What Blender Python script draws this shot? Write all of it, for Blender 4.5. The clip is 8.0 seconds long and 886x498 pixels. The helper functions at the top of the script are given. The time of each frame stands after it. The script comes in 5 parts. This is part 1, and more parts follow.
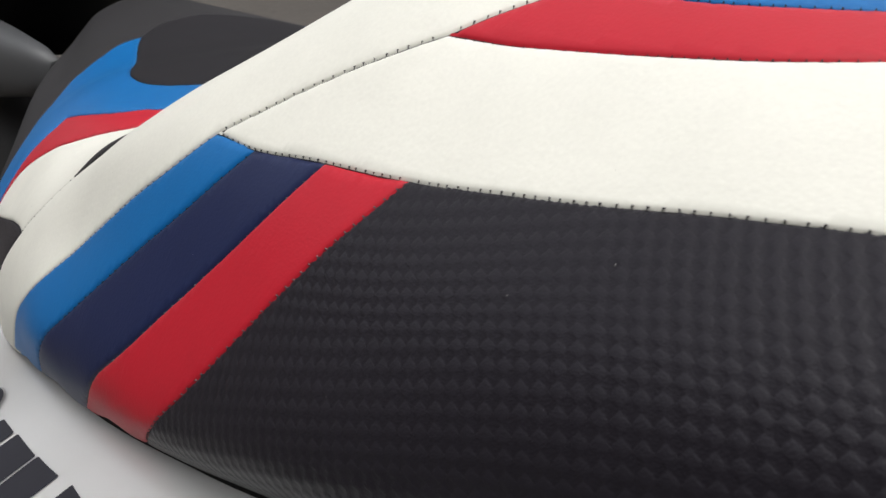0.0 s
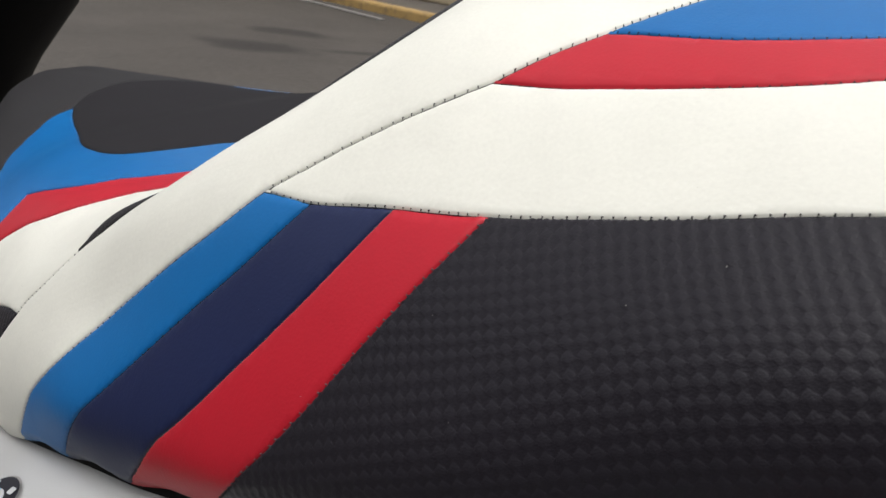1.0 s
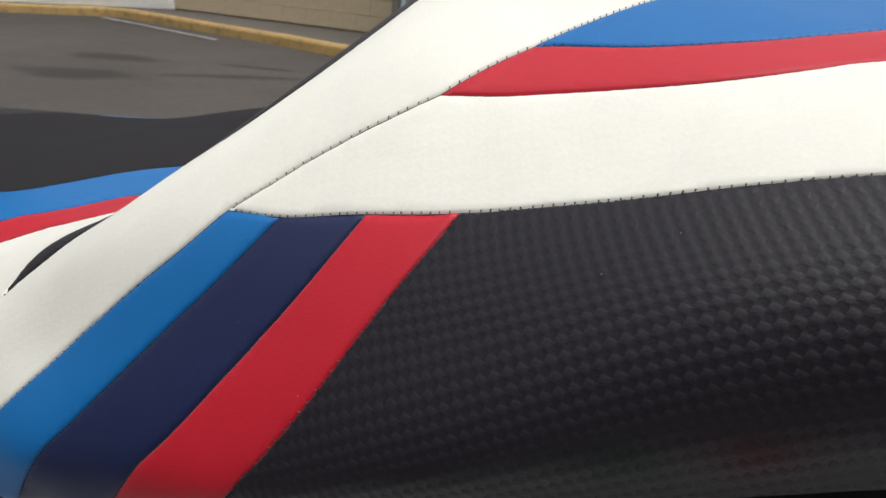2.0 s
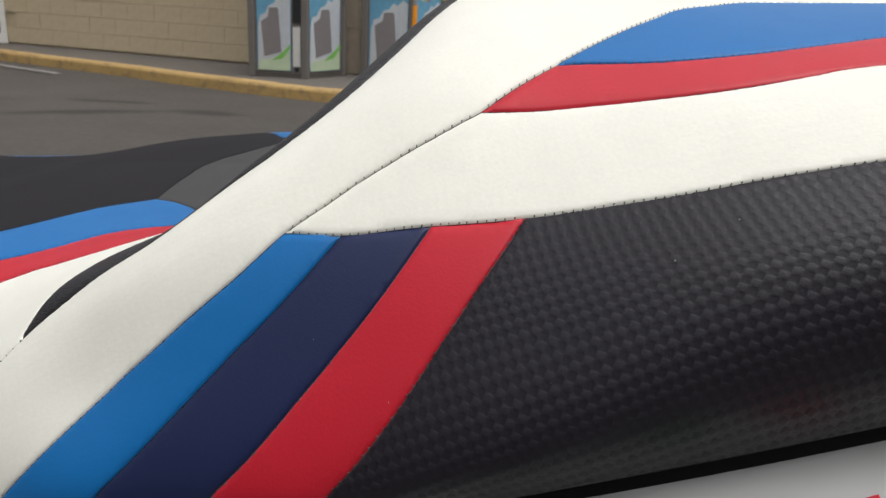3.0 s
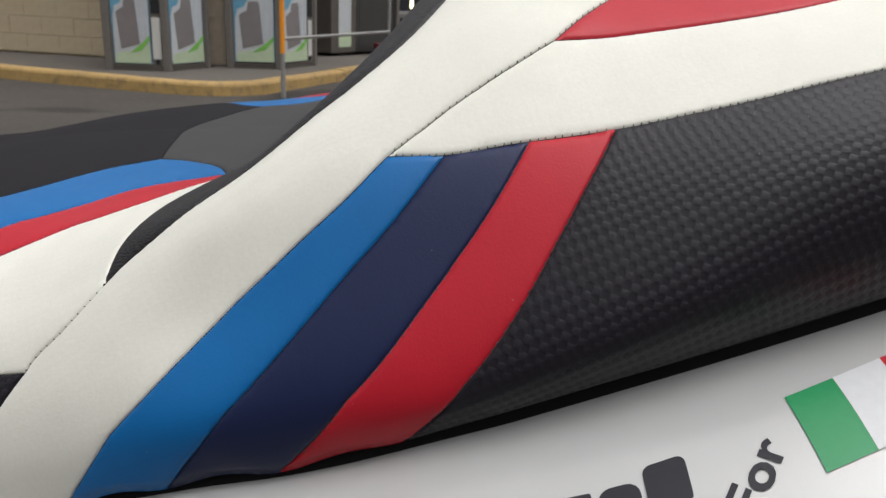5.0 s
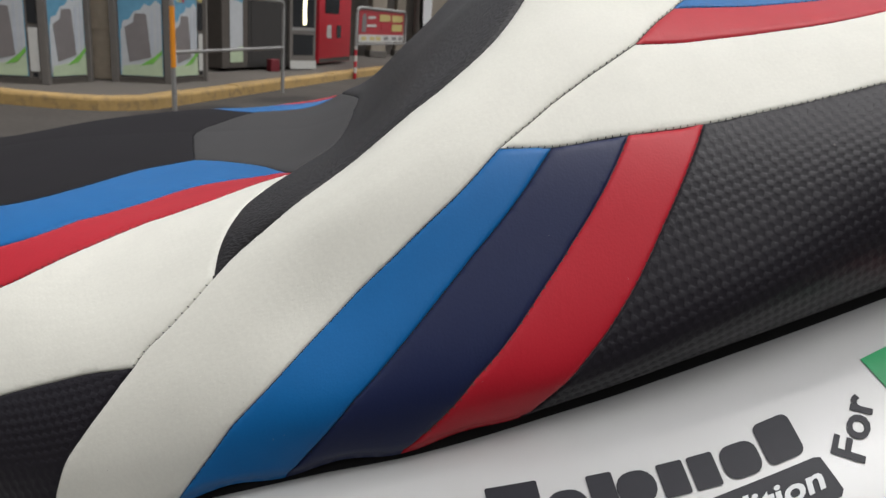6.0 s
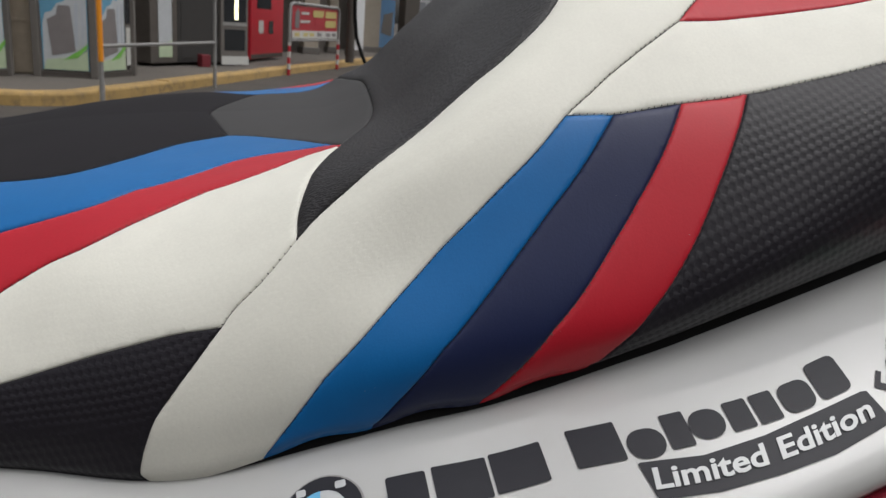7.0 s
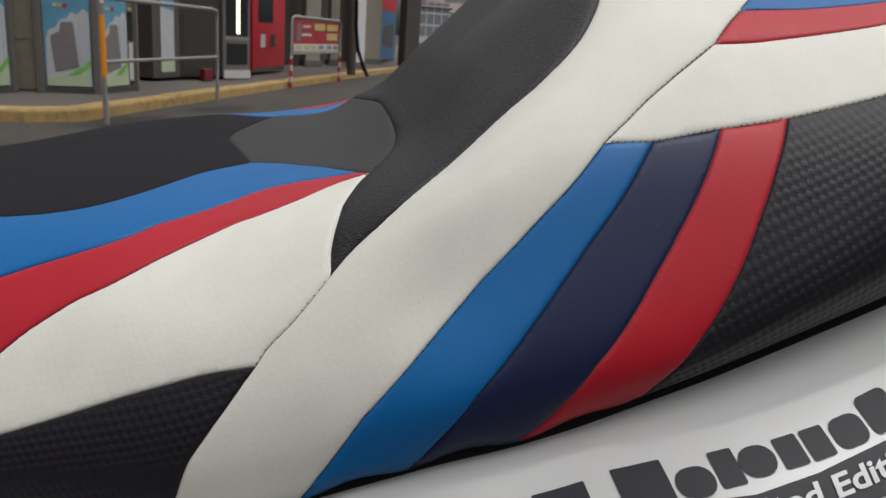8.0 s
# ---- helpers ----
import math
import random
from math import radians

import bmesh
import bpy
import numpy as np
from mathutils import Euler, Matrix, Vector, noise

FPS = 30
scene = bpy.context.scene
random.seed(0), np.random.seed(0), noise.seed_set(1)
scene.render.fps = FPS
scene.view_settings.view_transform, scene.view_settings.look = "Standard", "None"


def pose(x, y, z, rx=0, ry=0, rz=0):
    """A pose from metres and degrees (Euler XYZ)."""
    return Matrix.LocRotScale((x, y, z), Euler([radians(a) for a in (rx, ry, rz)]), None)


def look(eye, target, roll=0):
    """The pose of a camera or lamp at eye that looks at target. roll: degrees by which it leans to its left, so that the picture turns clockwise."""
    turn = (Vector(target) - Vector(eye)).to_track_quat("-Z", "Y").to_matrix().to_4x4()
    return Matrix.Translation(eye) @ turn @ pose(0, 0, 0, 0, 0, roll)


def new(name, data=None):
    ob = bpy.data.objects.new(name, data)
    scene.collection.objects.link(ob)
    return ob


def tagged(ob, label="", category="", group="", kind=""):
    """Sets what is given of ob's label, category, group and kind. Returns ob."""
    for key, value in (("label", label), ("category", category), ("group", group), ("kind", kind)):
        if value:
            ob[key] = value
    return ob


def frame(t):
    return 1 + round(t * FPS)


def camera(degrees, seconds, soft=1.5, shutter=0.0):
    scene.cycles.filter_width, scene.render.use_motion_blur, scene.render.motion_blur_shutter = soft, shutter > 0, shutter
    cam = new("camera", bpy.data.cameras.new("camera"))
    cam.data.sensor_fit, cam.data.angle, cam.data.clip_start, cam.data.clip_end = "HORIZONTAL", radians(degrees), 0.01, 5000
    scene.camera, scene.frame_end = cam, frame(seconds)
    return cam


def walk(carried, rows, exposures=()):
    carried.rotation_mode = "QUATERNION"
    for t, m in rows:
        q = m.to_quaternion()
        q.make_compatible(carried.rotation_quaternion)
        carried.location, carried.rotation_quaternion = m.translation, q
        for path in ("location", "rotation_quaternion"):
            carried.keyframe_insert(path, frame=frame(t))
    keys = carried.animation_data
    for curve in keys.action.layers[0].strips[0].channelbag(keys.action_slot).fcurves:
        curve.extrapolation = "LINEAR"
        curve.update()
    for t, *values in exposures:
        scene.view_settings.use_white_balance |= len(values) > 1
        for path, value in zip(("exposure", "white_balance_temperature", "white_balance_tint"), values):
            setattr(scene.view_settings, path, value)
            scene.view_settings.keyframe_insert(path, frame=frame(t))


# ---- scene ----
from mathutils.geometry import delaunay_2d_cdt

cam = camera(60.6, 8.0)
cam.data.dof.use_dof, cam.data.dof.focus_distance, cam.data.dof.aperture_fstop = True, 0.22, 48.0
PATH = [
    (0, (0.2538, -0.3042, 0.9762), (-0.3570, 0.3496, 0.5297), 8.20),
    (0.3, (0.2554, -0.3082, 0.9790), (-0.3517, 0.3636, 0.5546), 7.62),
    (0.5, (0.2516, -0.3150, 0.9803), (-0.3472, 0.3768, 0.5766), 7.39),
    (0.8, (0.2416, -0.3283, 0.9761), (-0.3229, 0.3988, 0.5855), 6.13),
    (1, (0.2330, -0.3408, 0.9750), (-0.3020, 0.4138, 0.5952), 5.56),
    (1.2, (0.2238, -0.3514, 0.9755), (-0.2619, 0.4388, 0.6018), 5.09),
    (1.5, (0.2171, -0.3606, 0.9712), (-0.1982, 0.4753, 0.6123), 5.68),
    (1.8, (0.2198, -0.3653, 0.9738), (-0.1782, 0.4794, 0.6160), 4.91),
    (2, (0.2181, -0.3728, 0.9756), (-0.1604, 0.4849, 0.6275), 4.33),
    (2.2, (0.2129, -0.3756, 0.9778), (-0.1445, 0.4951, 0.6399), 3.95),
    (3.3, (0.1629, -0.4180, 0.9697), (-0.0182, 0.5156, 0.6603), 3.12),
    (3.5, (0.1586, -0.4231, 0.9665), (-0.0021, 0.5128, 0.6531), 3.09),
    (3.8, (0.1448, -0.4265, 0.9620), (0.0178, 0.5125, 0.6424), 2.99),
    (4, (0.1337, -0.4293, 0.9609), (0.0228, 0.5112, 0.6396), 3.04),
    (4.2, (0.1228, -0.4351, 0.9570), (0.0322, 0.5074, 0.6352), 3.22),
    (5.3, (0.1000, -0.4441, 0.9531), (0.0480, 0.5057, 0.6445), 2.75),
    (5.5, (0.0799, -0.4476, 0.9523), (0.0486, 0.5050, 0.6495), 2.96),
    (5.8, (0.0519, -0.4557, 0.9498), (0.0967, 0.5005, 0.6603), 3.86),
    (6, (0.0407, -0.4592, 0.9442), (0.1167, 0.4964, 0.6596), 4.24),
    (6.2, (0.0325, -0.4610, 0.9386), (0.1324, 0.4937, 0.6585), 4.44),
    (6.5, (0.0245, -0.4655, 0.9363), (0.1458, 0.4868, 0.6565), 4.61),
    (6.8, (0.0052, -0.4712, 0.9326), (0.1512, 0.4765, 0.6491), 4.88),
    (7, (-0.0082, -0.4715, 0.9320), (0.1537, 0.4746, 0.6516), 5.00),
    (7.2, (-0.0176, -0.4767, 0.9334), (0.1640, 0.4666, 0.6557), 5.08),
    (7.5, (-0.0205, -0.4769, 0.9410), (0.1628, 0.4674, 0.6674), 4.82),
    (7.8, (-0.0184, -0.4694, 0.9356), (0.1377, 0.4798, 0.6621), 4.17),
    (8, (-0.0190, -0.4612, 0.9368), (0.1387, 0.4892, 0.6689), 4.24),
]
walk(cam, [(t, look(eye, target, roll)) for t, eye, target, roll in PATH], ((0.0, 0.48), (0.8, 0.46), (2.0, 0.44), (4.0, 0.35), (5.5, 0.26), (6.0, 0.18), (7.0, 0.06), (8.0, -0.05)))

# ---- sky and light: a bright overcast day ----
SUN_HIGH, SUN_TURN = 74.0, 112.0
world = bpy.data.worlds.new("overcast_sky")
scene.world = world
world.use_nodes = True
wn, wl = world.node_tree.nodes, world.node_tree.links
wn.clear()
sky = wn.new("ShaderNodeTexSky")
sky.sky_type, sky.sun_disc = "NISHITA", False
sky.sun_elevation, sky.sun_rotation = radians(SUN_HIGH), radians(SUN_TURN)
sky.air_density, sky.dust_density, sky.ozone_density = 1.0, 6.0, 1.0
grey = wn.new("ShaderNodeHueSaturation")
grey.inputs["Saturation"].default_value = 0.10
back = wn.new("ShaderNodeBackground")
back.inputs["Strength"].default_value = 0.15
out = wn.new("ShaderNodeOutputWorld")
wl.new(sky.outputs[0], grey.inputs["Color"])
wl.new(grey.outputs[0], back.inputs["Color"])
wl.new(back.outputs[0], out.inputs["Surface"])
sun = new("sun", bpy.data.lights.new("sun", "SUN"))
sun.data.energy, sun.data.angle, sun.data.color = 0.7, radians(100), (1.0, 0.97, 0.92)
sun.matrix_world = look((0, 0, 20), Vector((0, 0, 20)) - Vector((math.sin(radians(SUN_TURN)) * math.cos(radians(SUN_HIGH)), math.cos(radians(SUN_TURN)) * math.cos(radians(SUN_HIGH)), math.sin(radians(SUN_HIGH)))))


# ---- materials ----
def material(name, colour, rough=0.5, metal=0.0, vary=0.06, grain=60.0, bump=0.1, depth=0.001, stain=None, stain_scale=2.0, stain_amount=0.5, coat=0.0, spec=0.5):
    """A procedural surface: two scales of tone, optional stains of another colour, and fine relief."""
    m = bpy.data.materials.new(name)
    m.use_nodes = True
    n, l = m.node_tree.nodes, m.node_tree.links
    b = n["Principled BSDF"]
    b.inputs["Roughness"].default_value, b.inputs["Metallic"].default_value = rough, metal
    b.inputs["Coat Weight"].default_value, b.inputs["Specular IOR Level"].default_value = coat, spec
    b.inputs["Coat Roughness"].default_value = 0.04
    co = n.new("ShaderNodeTexCoord")
    fine, broad = n.new("ShaderNodeTexNoise"), n.new("ShaderNodeTexNoise")
    fine.inputs["Scale"].default_value, fine.inputs["Detail"].default_value = grain, 6
    broad.inputs["Scale"].default_value, broad.inputs["Detail"].default_value = grain / 14, 4
    for t in (fine, broad):
        l.new(co.outputs["Object"], t.inputs["Vector"])
    both = n.new("ShaderNodeMath")
    both.operation = "ADD"
    l.new(fine.outputs["Fac"], both.inputs[0])
    l.new(broad.outputs["Fac"], both.inputs[1])
    span = n.new("ShaderNodeMapRange")
    span.inputs["From Min"].default_value, span.inputs["From Max"].default_value = 0.6, 1.4
    span.inputs["To Min"].default_value, span.inputs["To Max"].default_value = 1 - vary, 1 + vary
    l.new(both.outputs[0], span.inputs["Value"])
    tone = n.new("ShaderNodeMix")
    tone.data_type, tone.blend_type = "RGBA", "MULTIPLY"
    tone.inputs["Factor"].default_value = 1.0
    tone.inputs["A"].default_value = (*colour, 1)
    l.new(span.outputs[0], tone.inputs["B"])
    last = tone.outputs["Result"]
    if stain:
        s = n.new("ShaderNodeTexNoise")
        s.inputs["Scale"].default_value, s.inputs["Detail"].default_value = stain_scale, 7
        l.new(co.outputs["Object"], s.inputs["Vector"])
        r = n.new("ShaderNodeMapRange")
        r.inputs["From Min"].default_value, r.inputs["From Max"].default_value = 0.5, 0.68
        r.inputs["To Max"].default_value = stain_amount
        l.new(s.outputs["Fac"], r.inputs["Value"])
        mix = n.new("ShaderNodeMix")
        mix.data_type = "RGBA"
        mix.inputs["B"].default_value = (*stain, 1)
        l.new(r.outputs[0], mix.inputs["Factor"])
        l.new(last, mix.inputs["A"])
        last = mix.outputs["Result"]
    l.new(last, b.inputs["Base Color"])
    if bump:
        bp = n.new("ShaderNodeBump")
        bp.inputs["Strength"].default_value, bp.inputs["Distance"].default_value = bump, depth
        l.new(fine.outputs["Fac"], bp.inputs["Height"])
        l.new(bp.outputs[0], b.inputs["Normal"])
    return m


WEAVE_A, WEAVE_B = (312.0, 140.0), (42.0, -234.0)  # the woven emboss: cells to the metre, along and across the sheet


def vinyl(name, colour, rough, grain=900.0, bump=0.25, tilt=0.0, pillow=0.0, ribs=0.0, crease=0.0, vary=0.05, spec=0.3, pore_depth=0.00006):
    """Upholstery vinyl: fine leather grain, an optional faint woven emboss, and fine ribs inside the weave's cells, laid out in metres by the sheet's own coordinates."""
    m = material(name, colour, rough, vary=vary, grain=grain, bump=0, spec=spec)
    n, l = m.node_tree.nodes, m.node_tree.links
    b = n["Principled BSDF"]
    uv = n.new("ShaderNodeTexCoord").outputs["UV"]
    pore = n.new("ShaderNodeTexVoronoi")
    pore.inputs["Scale"].default_value = grain
    l.new(uv, pore.inputs["Vector"])
    height = n.new("ShaderNodeMath")
    height.operation = "MULTIPLY"
    height.inputs[1].default_value = pore_depth
    l.new(pore.outputs["Distance"], height.inputs[0])
    h = height.outputs[0]
    split = n.new("ShaderNodeSeparateXYZ")
    l.new(uv, split.inputs[0])

    def calc(op, a, c):
        k = n.new("ShaderNodeMath")
        k.operation = op
        for i, v in enumerate((a, c)):
            if isinstance(v, (int, float)):
                k.inputs[i].default_value = v
            else:
                l.new(v, k.inputs[i])
        return k.outputs[0]

    p, q = (calc("ADD", calc("MULTIPLY", split.outputs[0], k[0]), calc("MULTIPLY", split.outputs[1], k[1])) for k in (WEAVE_A, WEAVE_B))
    cell = calc("ADD", calc("COSINE", calc("MULTIPLY", p, 2 * math.pi), 0), calc("COSINE", calc("MULTIPLY", q, 2 * math.pi), 0))
    if tilt:
        # the strands lie over and under: each raised diamond swells at its upper point and sinks into the one below
        over = calc("SUBTRACT", q, calc("ROUND", q, 0))
        under = calc("SUBTRACT", calc("FRACT", q, 0), 0.5)
        up = calc("GREATER_THAN", cell, 0.0)
        rise = calc("SUBTRACT", over, calc("MULTIPLY", over, over))
        fall = calc("ADD", under, calc("MULTIPLY", under, under))
        swell = calc("SUBTRACT", calc("MULTIPLY", rise, up), calc("MULTIPLY", fall, calc("SUBTRACT", 1.0, up)))
        h = calc("ADD", h, calc("MULTIPLY", swell, tilt))
    if pillow:
        # every raised diamond is a soft round pillow
        h = calc("ADD", h, calc("MULTIPLY", calc("TANH", calc("MULTIPLY", cell, 1.1), 0), pillow))
    if ribs:
        one = calc("ADD", calc("MULTIPLY", split.outputs[0], 12500.0), calc("MULTIPLY", split.outputs[1], 12500.0))
        two = calc("SUBTRACT", calc("MULTIPLY", split.outputs[0], 12500.0), calc("MULTIPLY", split.outputs[1], 12500.0))
        up = calc("GREATER_THAN", cell, 0.0)
        both = calc("ADD", calc("MULTIPLY", calc("SINE", one, 0), up), calc("MULTIPLY", calc("SINE", two, 0), calc("SUBTRACT", 1.0, up)))
        h = calc("ADD", h, calc("MULTIPLY", both, ribs))
    if crease:
        # fine stretch creases, in patches, and a little polish where the cover is rubbed
        lay_out = n.new("ShaderNodeMapping")
        lay_out.inputs["Rotation"].default_value = (0, 0, radians(28))
        lay_out.inputs["Scale"].default_value = (520, 150, 1)
        l.new(uv, lay_out.inputs["Vector"])
        line, patch = n.new("ShaderNodeTexNoise"), n.new("ShaderNodeTexNoise")
        line.inputs["Scale"].default_value, line.inputs["Detail"].default_value, line.inputs["Distortion"].default_value = 1.0, 3, 0.6
        patch.inputs["Scale"].default_value, patch.inputs["Detail"].default_value = 42.0, 2
        l.new(lay_out.outputs[0], line.inputs["Vector"])
        l.new(uv, patch.inputs["Vector"])
        where = n.new("ShaderNodeMapRange")
        where.inputs["From Min"].default_value, where.inputs["From Max"].default_value = 0.44, 0.66
        l.new(patch.outputs["Fac"], where.inputs["Value"])
        h = calc("ADD", h, calc("MULTIPLY", calc("MULTIPLY", line.outputs["Fac"], where.outputs[0]), crease))
        l.new(calc("ADD", rough + 0.05, calc("MULTIPLY", patch.outputs["Fac"], -0.10)), b.inputs["Roughness"])
    bp = n.new("ShaderNodeBump")
    bp.inputs["Strength"].default_value, bp.inputs["Distance"].default_value = bump, 1.0
    l.new(h, bp.inputs["Height"])
    l.new(bp.outputs[0], b.inputs["Normal"])
    return m


WHITE = vinyl("white_vinyl", (0.664, 0.658, 0.600), 0.50, tilt=0.00003, pillow=0.000012, crease=0.00002, bump=0.4)
RED = vinyl("red_vinyl", (0.41, 0.011, 0.024), 0.42, grain=1300, bump=0.4, crease=0.00022, spec=0.27)
BLUE = vinyl("blue_vinyl", (0.003, 0.113, 0.335), 0.42, grain=1300, bump=0.4, crease=0.00022, spec=0.27)
NAVY = vinyl("navy_vinyl", (0.010, 0.016, 0.058), 0.42, grain=1300, bump=0.4, crease=0.00022, spec=0.27)
CARBON = vinyl("carbon_vinyl", (0.0128, 0.0113, 0.0158), 0.40, grain=2200, bump=0.8, tilt=0.00030, pillow=0.000050, ribs=0.000006, spec=0.23)
BLACK = vinyl("black_grained_vinyl", (0.0225, 0.0215, 0.0240), 0.50, grain=800, bump=1.0, spec=0.26, pore_depth=0.00030)
MATT = vinyl("matt_black_vinyl", (0.0205, 0.0195, 0.0220), 0.8, grain=900, bump=0.5, spec=0.06)
NOSE = vinyl("dull_grey_vinyl", (0.028, 0.027, 0.029), 0.75, grain=900, bump=0.5, spec=0.12)
GREY = vinyl("grey_vinyl", (0.055, 0.054, 0.056), 0.75, grain=900, bump=0.4, spec=0.1)
LINT = material("pale_lint", (0.26, 0.25, 0.24), 0.9, grain=3000, bump=0)
THREAD = material("dark_thread", (0.010, 0.010, 0.012), 0.8, grain=3000, bump=0)
# the same thread, paler on two seams: the light it catches is in the colour
THREAD_LIT = material("lit_grey_thread", (0.085, 0.080, 0.082), 0.8, grain=3000, bump=0)
PAINT = material("white_gloss_paint", (0.41, 0.412, 0.41), 0.30, vary=0.03, grain=40, bump=0, coat=0.9, spec=0.1, stain=(0.39, 0.39, 0.38), stain_scale=45.0, stain_amount=0.25)
RUBBER = material("black_rubber", (0.005, 0.005, 0.0055), 0.7, grain=400, bump=0.2, spec=0.15)
DECAL = material("dark_grey_decal", (0.016, 0.016, 0.022), 0.5, grain=300, bump=0, spec=0.2, coat=0.05)
DECAL_WHITE = material("white_decal", (0.43, 0.44, 0.455), 0.35, grain=300, bump=0, coat=0.2)
FLAG_WHITE = material("white_flag_decal", (0.53, 0.54, 0.56), 0.4, grain=300, bump=0, spec=0.3, coat=0.08)
DECAL_GREEN = material("green_decal", (0.008, 0.215, 0.075), 0.4, grain=300, bump=0, spec=0.3, coat=0.08)
DECAL_RED = material("red_decal", (0.46, 0.020, 0.030), 0.4, grain=300, bump=0, spec=0.3, coat=0.08)
DECAL_BLUE = material("pale_blue_decal", (0.10, 0.36, 0.60), 0.3, grain=300, bump=0, coat=0.3)
DARK_RED = material("dark_red_gloss_paint", (0.16, 0.010, 0.020), 0.25, grain=60, bump=0, coat=0.5)
TANK_BLACK = material("satin_black_plastic", (0.007, 0.0067, 0.0073), 0.6, grain=200, bump=0.2, spec=0.2)
SILVER = material("silver_grey_plastic", (0.055, 0.057, 0.061), 0.5, grain=200, bump=0.1)
ASPHALT = material("wet_worn_asphalt", (0.062, 0.055, 0.049), 0.85, vary=0.22, grain=18, bump=0.6, depth=0.01, stain=(0.036, 0.032, 0.029), stain_scale=0.5, stain_amount=0.25, spec=0.25)


def damp(m, spots, colour):
    """Soft dark damp stains in a ground material: ellipses (x, y, half-length, half-width, turn) with ragged rims."""
    n, l = m.node_tree.nodes, m.node_tree.links
    b = n["Principled BSDF"]
    co = n.new("ShaderNodeTexCoord").outputs["Object"]
    rough = n.new("ShaderNodeTexNoise")
    rough.inputs["Scale"].default_value, rough.inputs["Detail"].default_value = 2.6, 6
    l.new(co, rough.inputs["Vector"])
    last = None
    for x, y, long, wide, turn in spots:
        place = n.new("ShaderNodeMapping")
        place.vector_type = "TEXTURE"
        place.inputs["Location"].default_value = (x, y, 0)
        place.inputs["Rotation"].default_value = (0, 0, radians(turn))
        place.inputs["Scale"].default_value = (long, wide, 1)
        l.new(co, place.inputs["Vector"])
        far = n.new("ShaderNodeVectorMath")
        far.operation = "LENGTH"
        l.new(place.outputs[0], far.inputs[0])
        sum_ = n.new("ShaderNodeMath")
        sum_.operation = "MULTIPLY_ADD"
        sum_.inputs[1].default_value = 1.6
        l.new(rough.outputs["Fac"], sum_.inputs[0])
        l.new(far.outputs["Value"], sum_.inputs[2])
        r = n.new("ShaderNodeMapRange")
        r.inputs["From Min"].default_value, r.inputs["From Max"].default_value = 2.2, 1.45
        r.inputs["To Max"].default_value = 0.85
        l.new(sum_.outputs[0], r.inputs["Value"])
        if last is None:
            last = r.outputs[0]
        else:
            top = n.new("ShaderNodeMath")
            top.operation = "MAXIMUM"
            l.new(last, top.inputs[0])
            l.new(r.outputs[0], top.inputs[1])
            last = top.outputs[0]
    mix = n.new("ShaderNodeMix")
    mix.data_type = "RGBA"
    mix.inputs["B"].default_value = (*colour, 1)
    l.new(last, mix.inputs["Factor"])
    l.new(b.inputs["Base Color"].links[0].from_socket, mix.inputs["A"])
    l.new(mix.outputs["Result"], b.inputs["Base Color"])


damp(ASPHALT, ((-4.85, 3.88, 0.45, 0.24, 15), (-5.45, 4.75, 0.38, 0.20, 20), (-4.05, 4.65, 0.55, 0.10, 40), (-4.2, 5.28, 0.34, 0.07, 15), (-3.25, 5.15, 0.30, 0.12, 10), (-1.8, 6.85, 0.55, 0.2, 65), (-1.15, 8.3, 0.55, 0.2, 65)), (0.026, 0.023, 0.022))
LINE = material("worn_white_line", (0.26, 0.25, 0.24), 0.7, vary=0.3, grain=20, bump=0.2, stain=(0.1, 0.095, 0.09), stain_scale=5)
PAVING = material("grey_concrete_pavement", (0.092, 0.080, 0.070), 0.85, vary=0.15, grain=14, bump=0.5, depth=0.006, stain=(0.074, 0.066, 0.060), stain_scale=1.4)
KERB = material("worn_yellow_kerb_paint", (0.36, 0.235, 0.085), 0.75, vary=0.16, grain=30, bump=0.5, depth=0.006, stain=(0.15, 0.11, 0.065), stain_scale=10.0, stain_amount=0.6)
BLOCK = material("beige_block_wall", (0.42, 0.345, 0.235), 0.85, vary=0.10, grain=14, bump=0.5, depth=0.006, stain=(0.32, 0.26, 0.175), stain_scale=1.5)
MORTAR = material("beige_mortar", (0.39, 0.32, 0.218), 0.9, grain=30)
STEEL = material("galvanised_steel", (0.24, 0.235, 0.23), 0.55, metal=0.1, vary=0.15, grain=30)
FRAME = material("grey_painted_frame", (0.13, 0.118, 0.108), 0.55, vary=0.1, grain=15)
ORANGE = material("orange_reflector", (0.75, 0.27, 0.01), 0.5, grain=30)
CONCRETE = material("stained_round_concrete", (0.48, 0.41, 0.32), 0.85, vary=0.2, grain=10, bump=0.4, stain=(0.05, 0.045, 0.04), stain_scale=1.6, stain_amount=0.9)
DARK_STEEL = material("dark_grey_cabinet_paint", (0.027, 0.025, 0.024), 0.6, vary=0.12, grain=8)
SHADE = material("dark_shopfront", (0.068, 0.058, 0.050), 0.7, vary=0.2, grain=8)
PRINT_BLUE = material("dark_blue_print", (0.035, 0.12, 0.24), 0.4, vary=0.5, grain=9, bump=0)
POSTER_SKY = material("poster_blue", (0.10, 0.27, 0.40), 0.45, vary=0.25, grain=12, bump=0)
POSTER_ICE = material("poster_white", (0.43, 0.45, 0.47), 0.45, vary=0.08, grain=14, bump=0)
POSTER_FOLD = material("poster_shadow_white", (0.40, 0.43, 0.48), 0.45, vary=0.08, grain=14, bump=0)
BOARD_BLUE = material("blue_board_paint", (0.02, 0.09, 0.34), 0.4, vary=0.1, grain=10)
POSTER_BOX = material("poster_grey", (0.17, 0.155, 0.155), 0.45, vary=0.12, grain=10, bump=0)
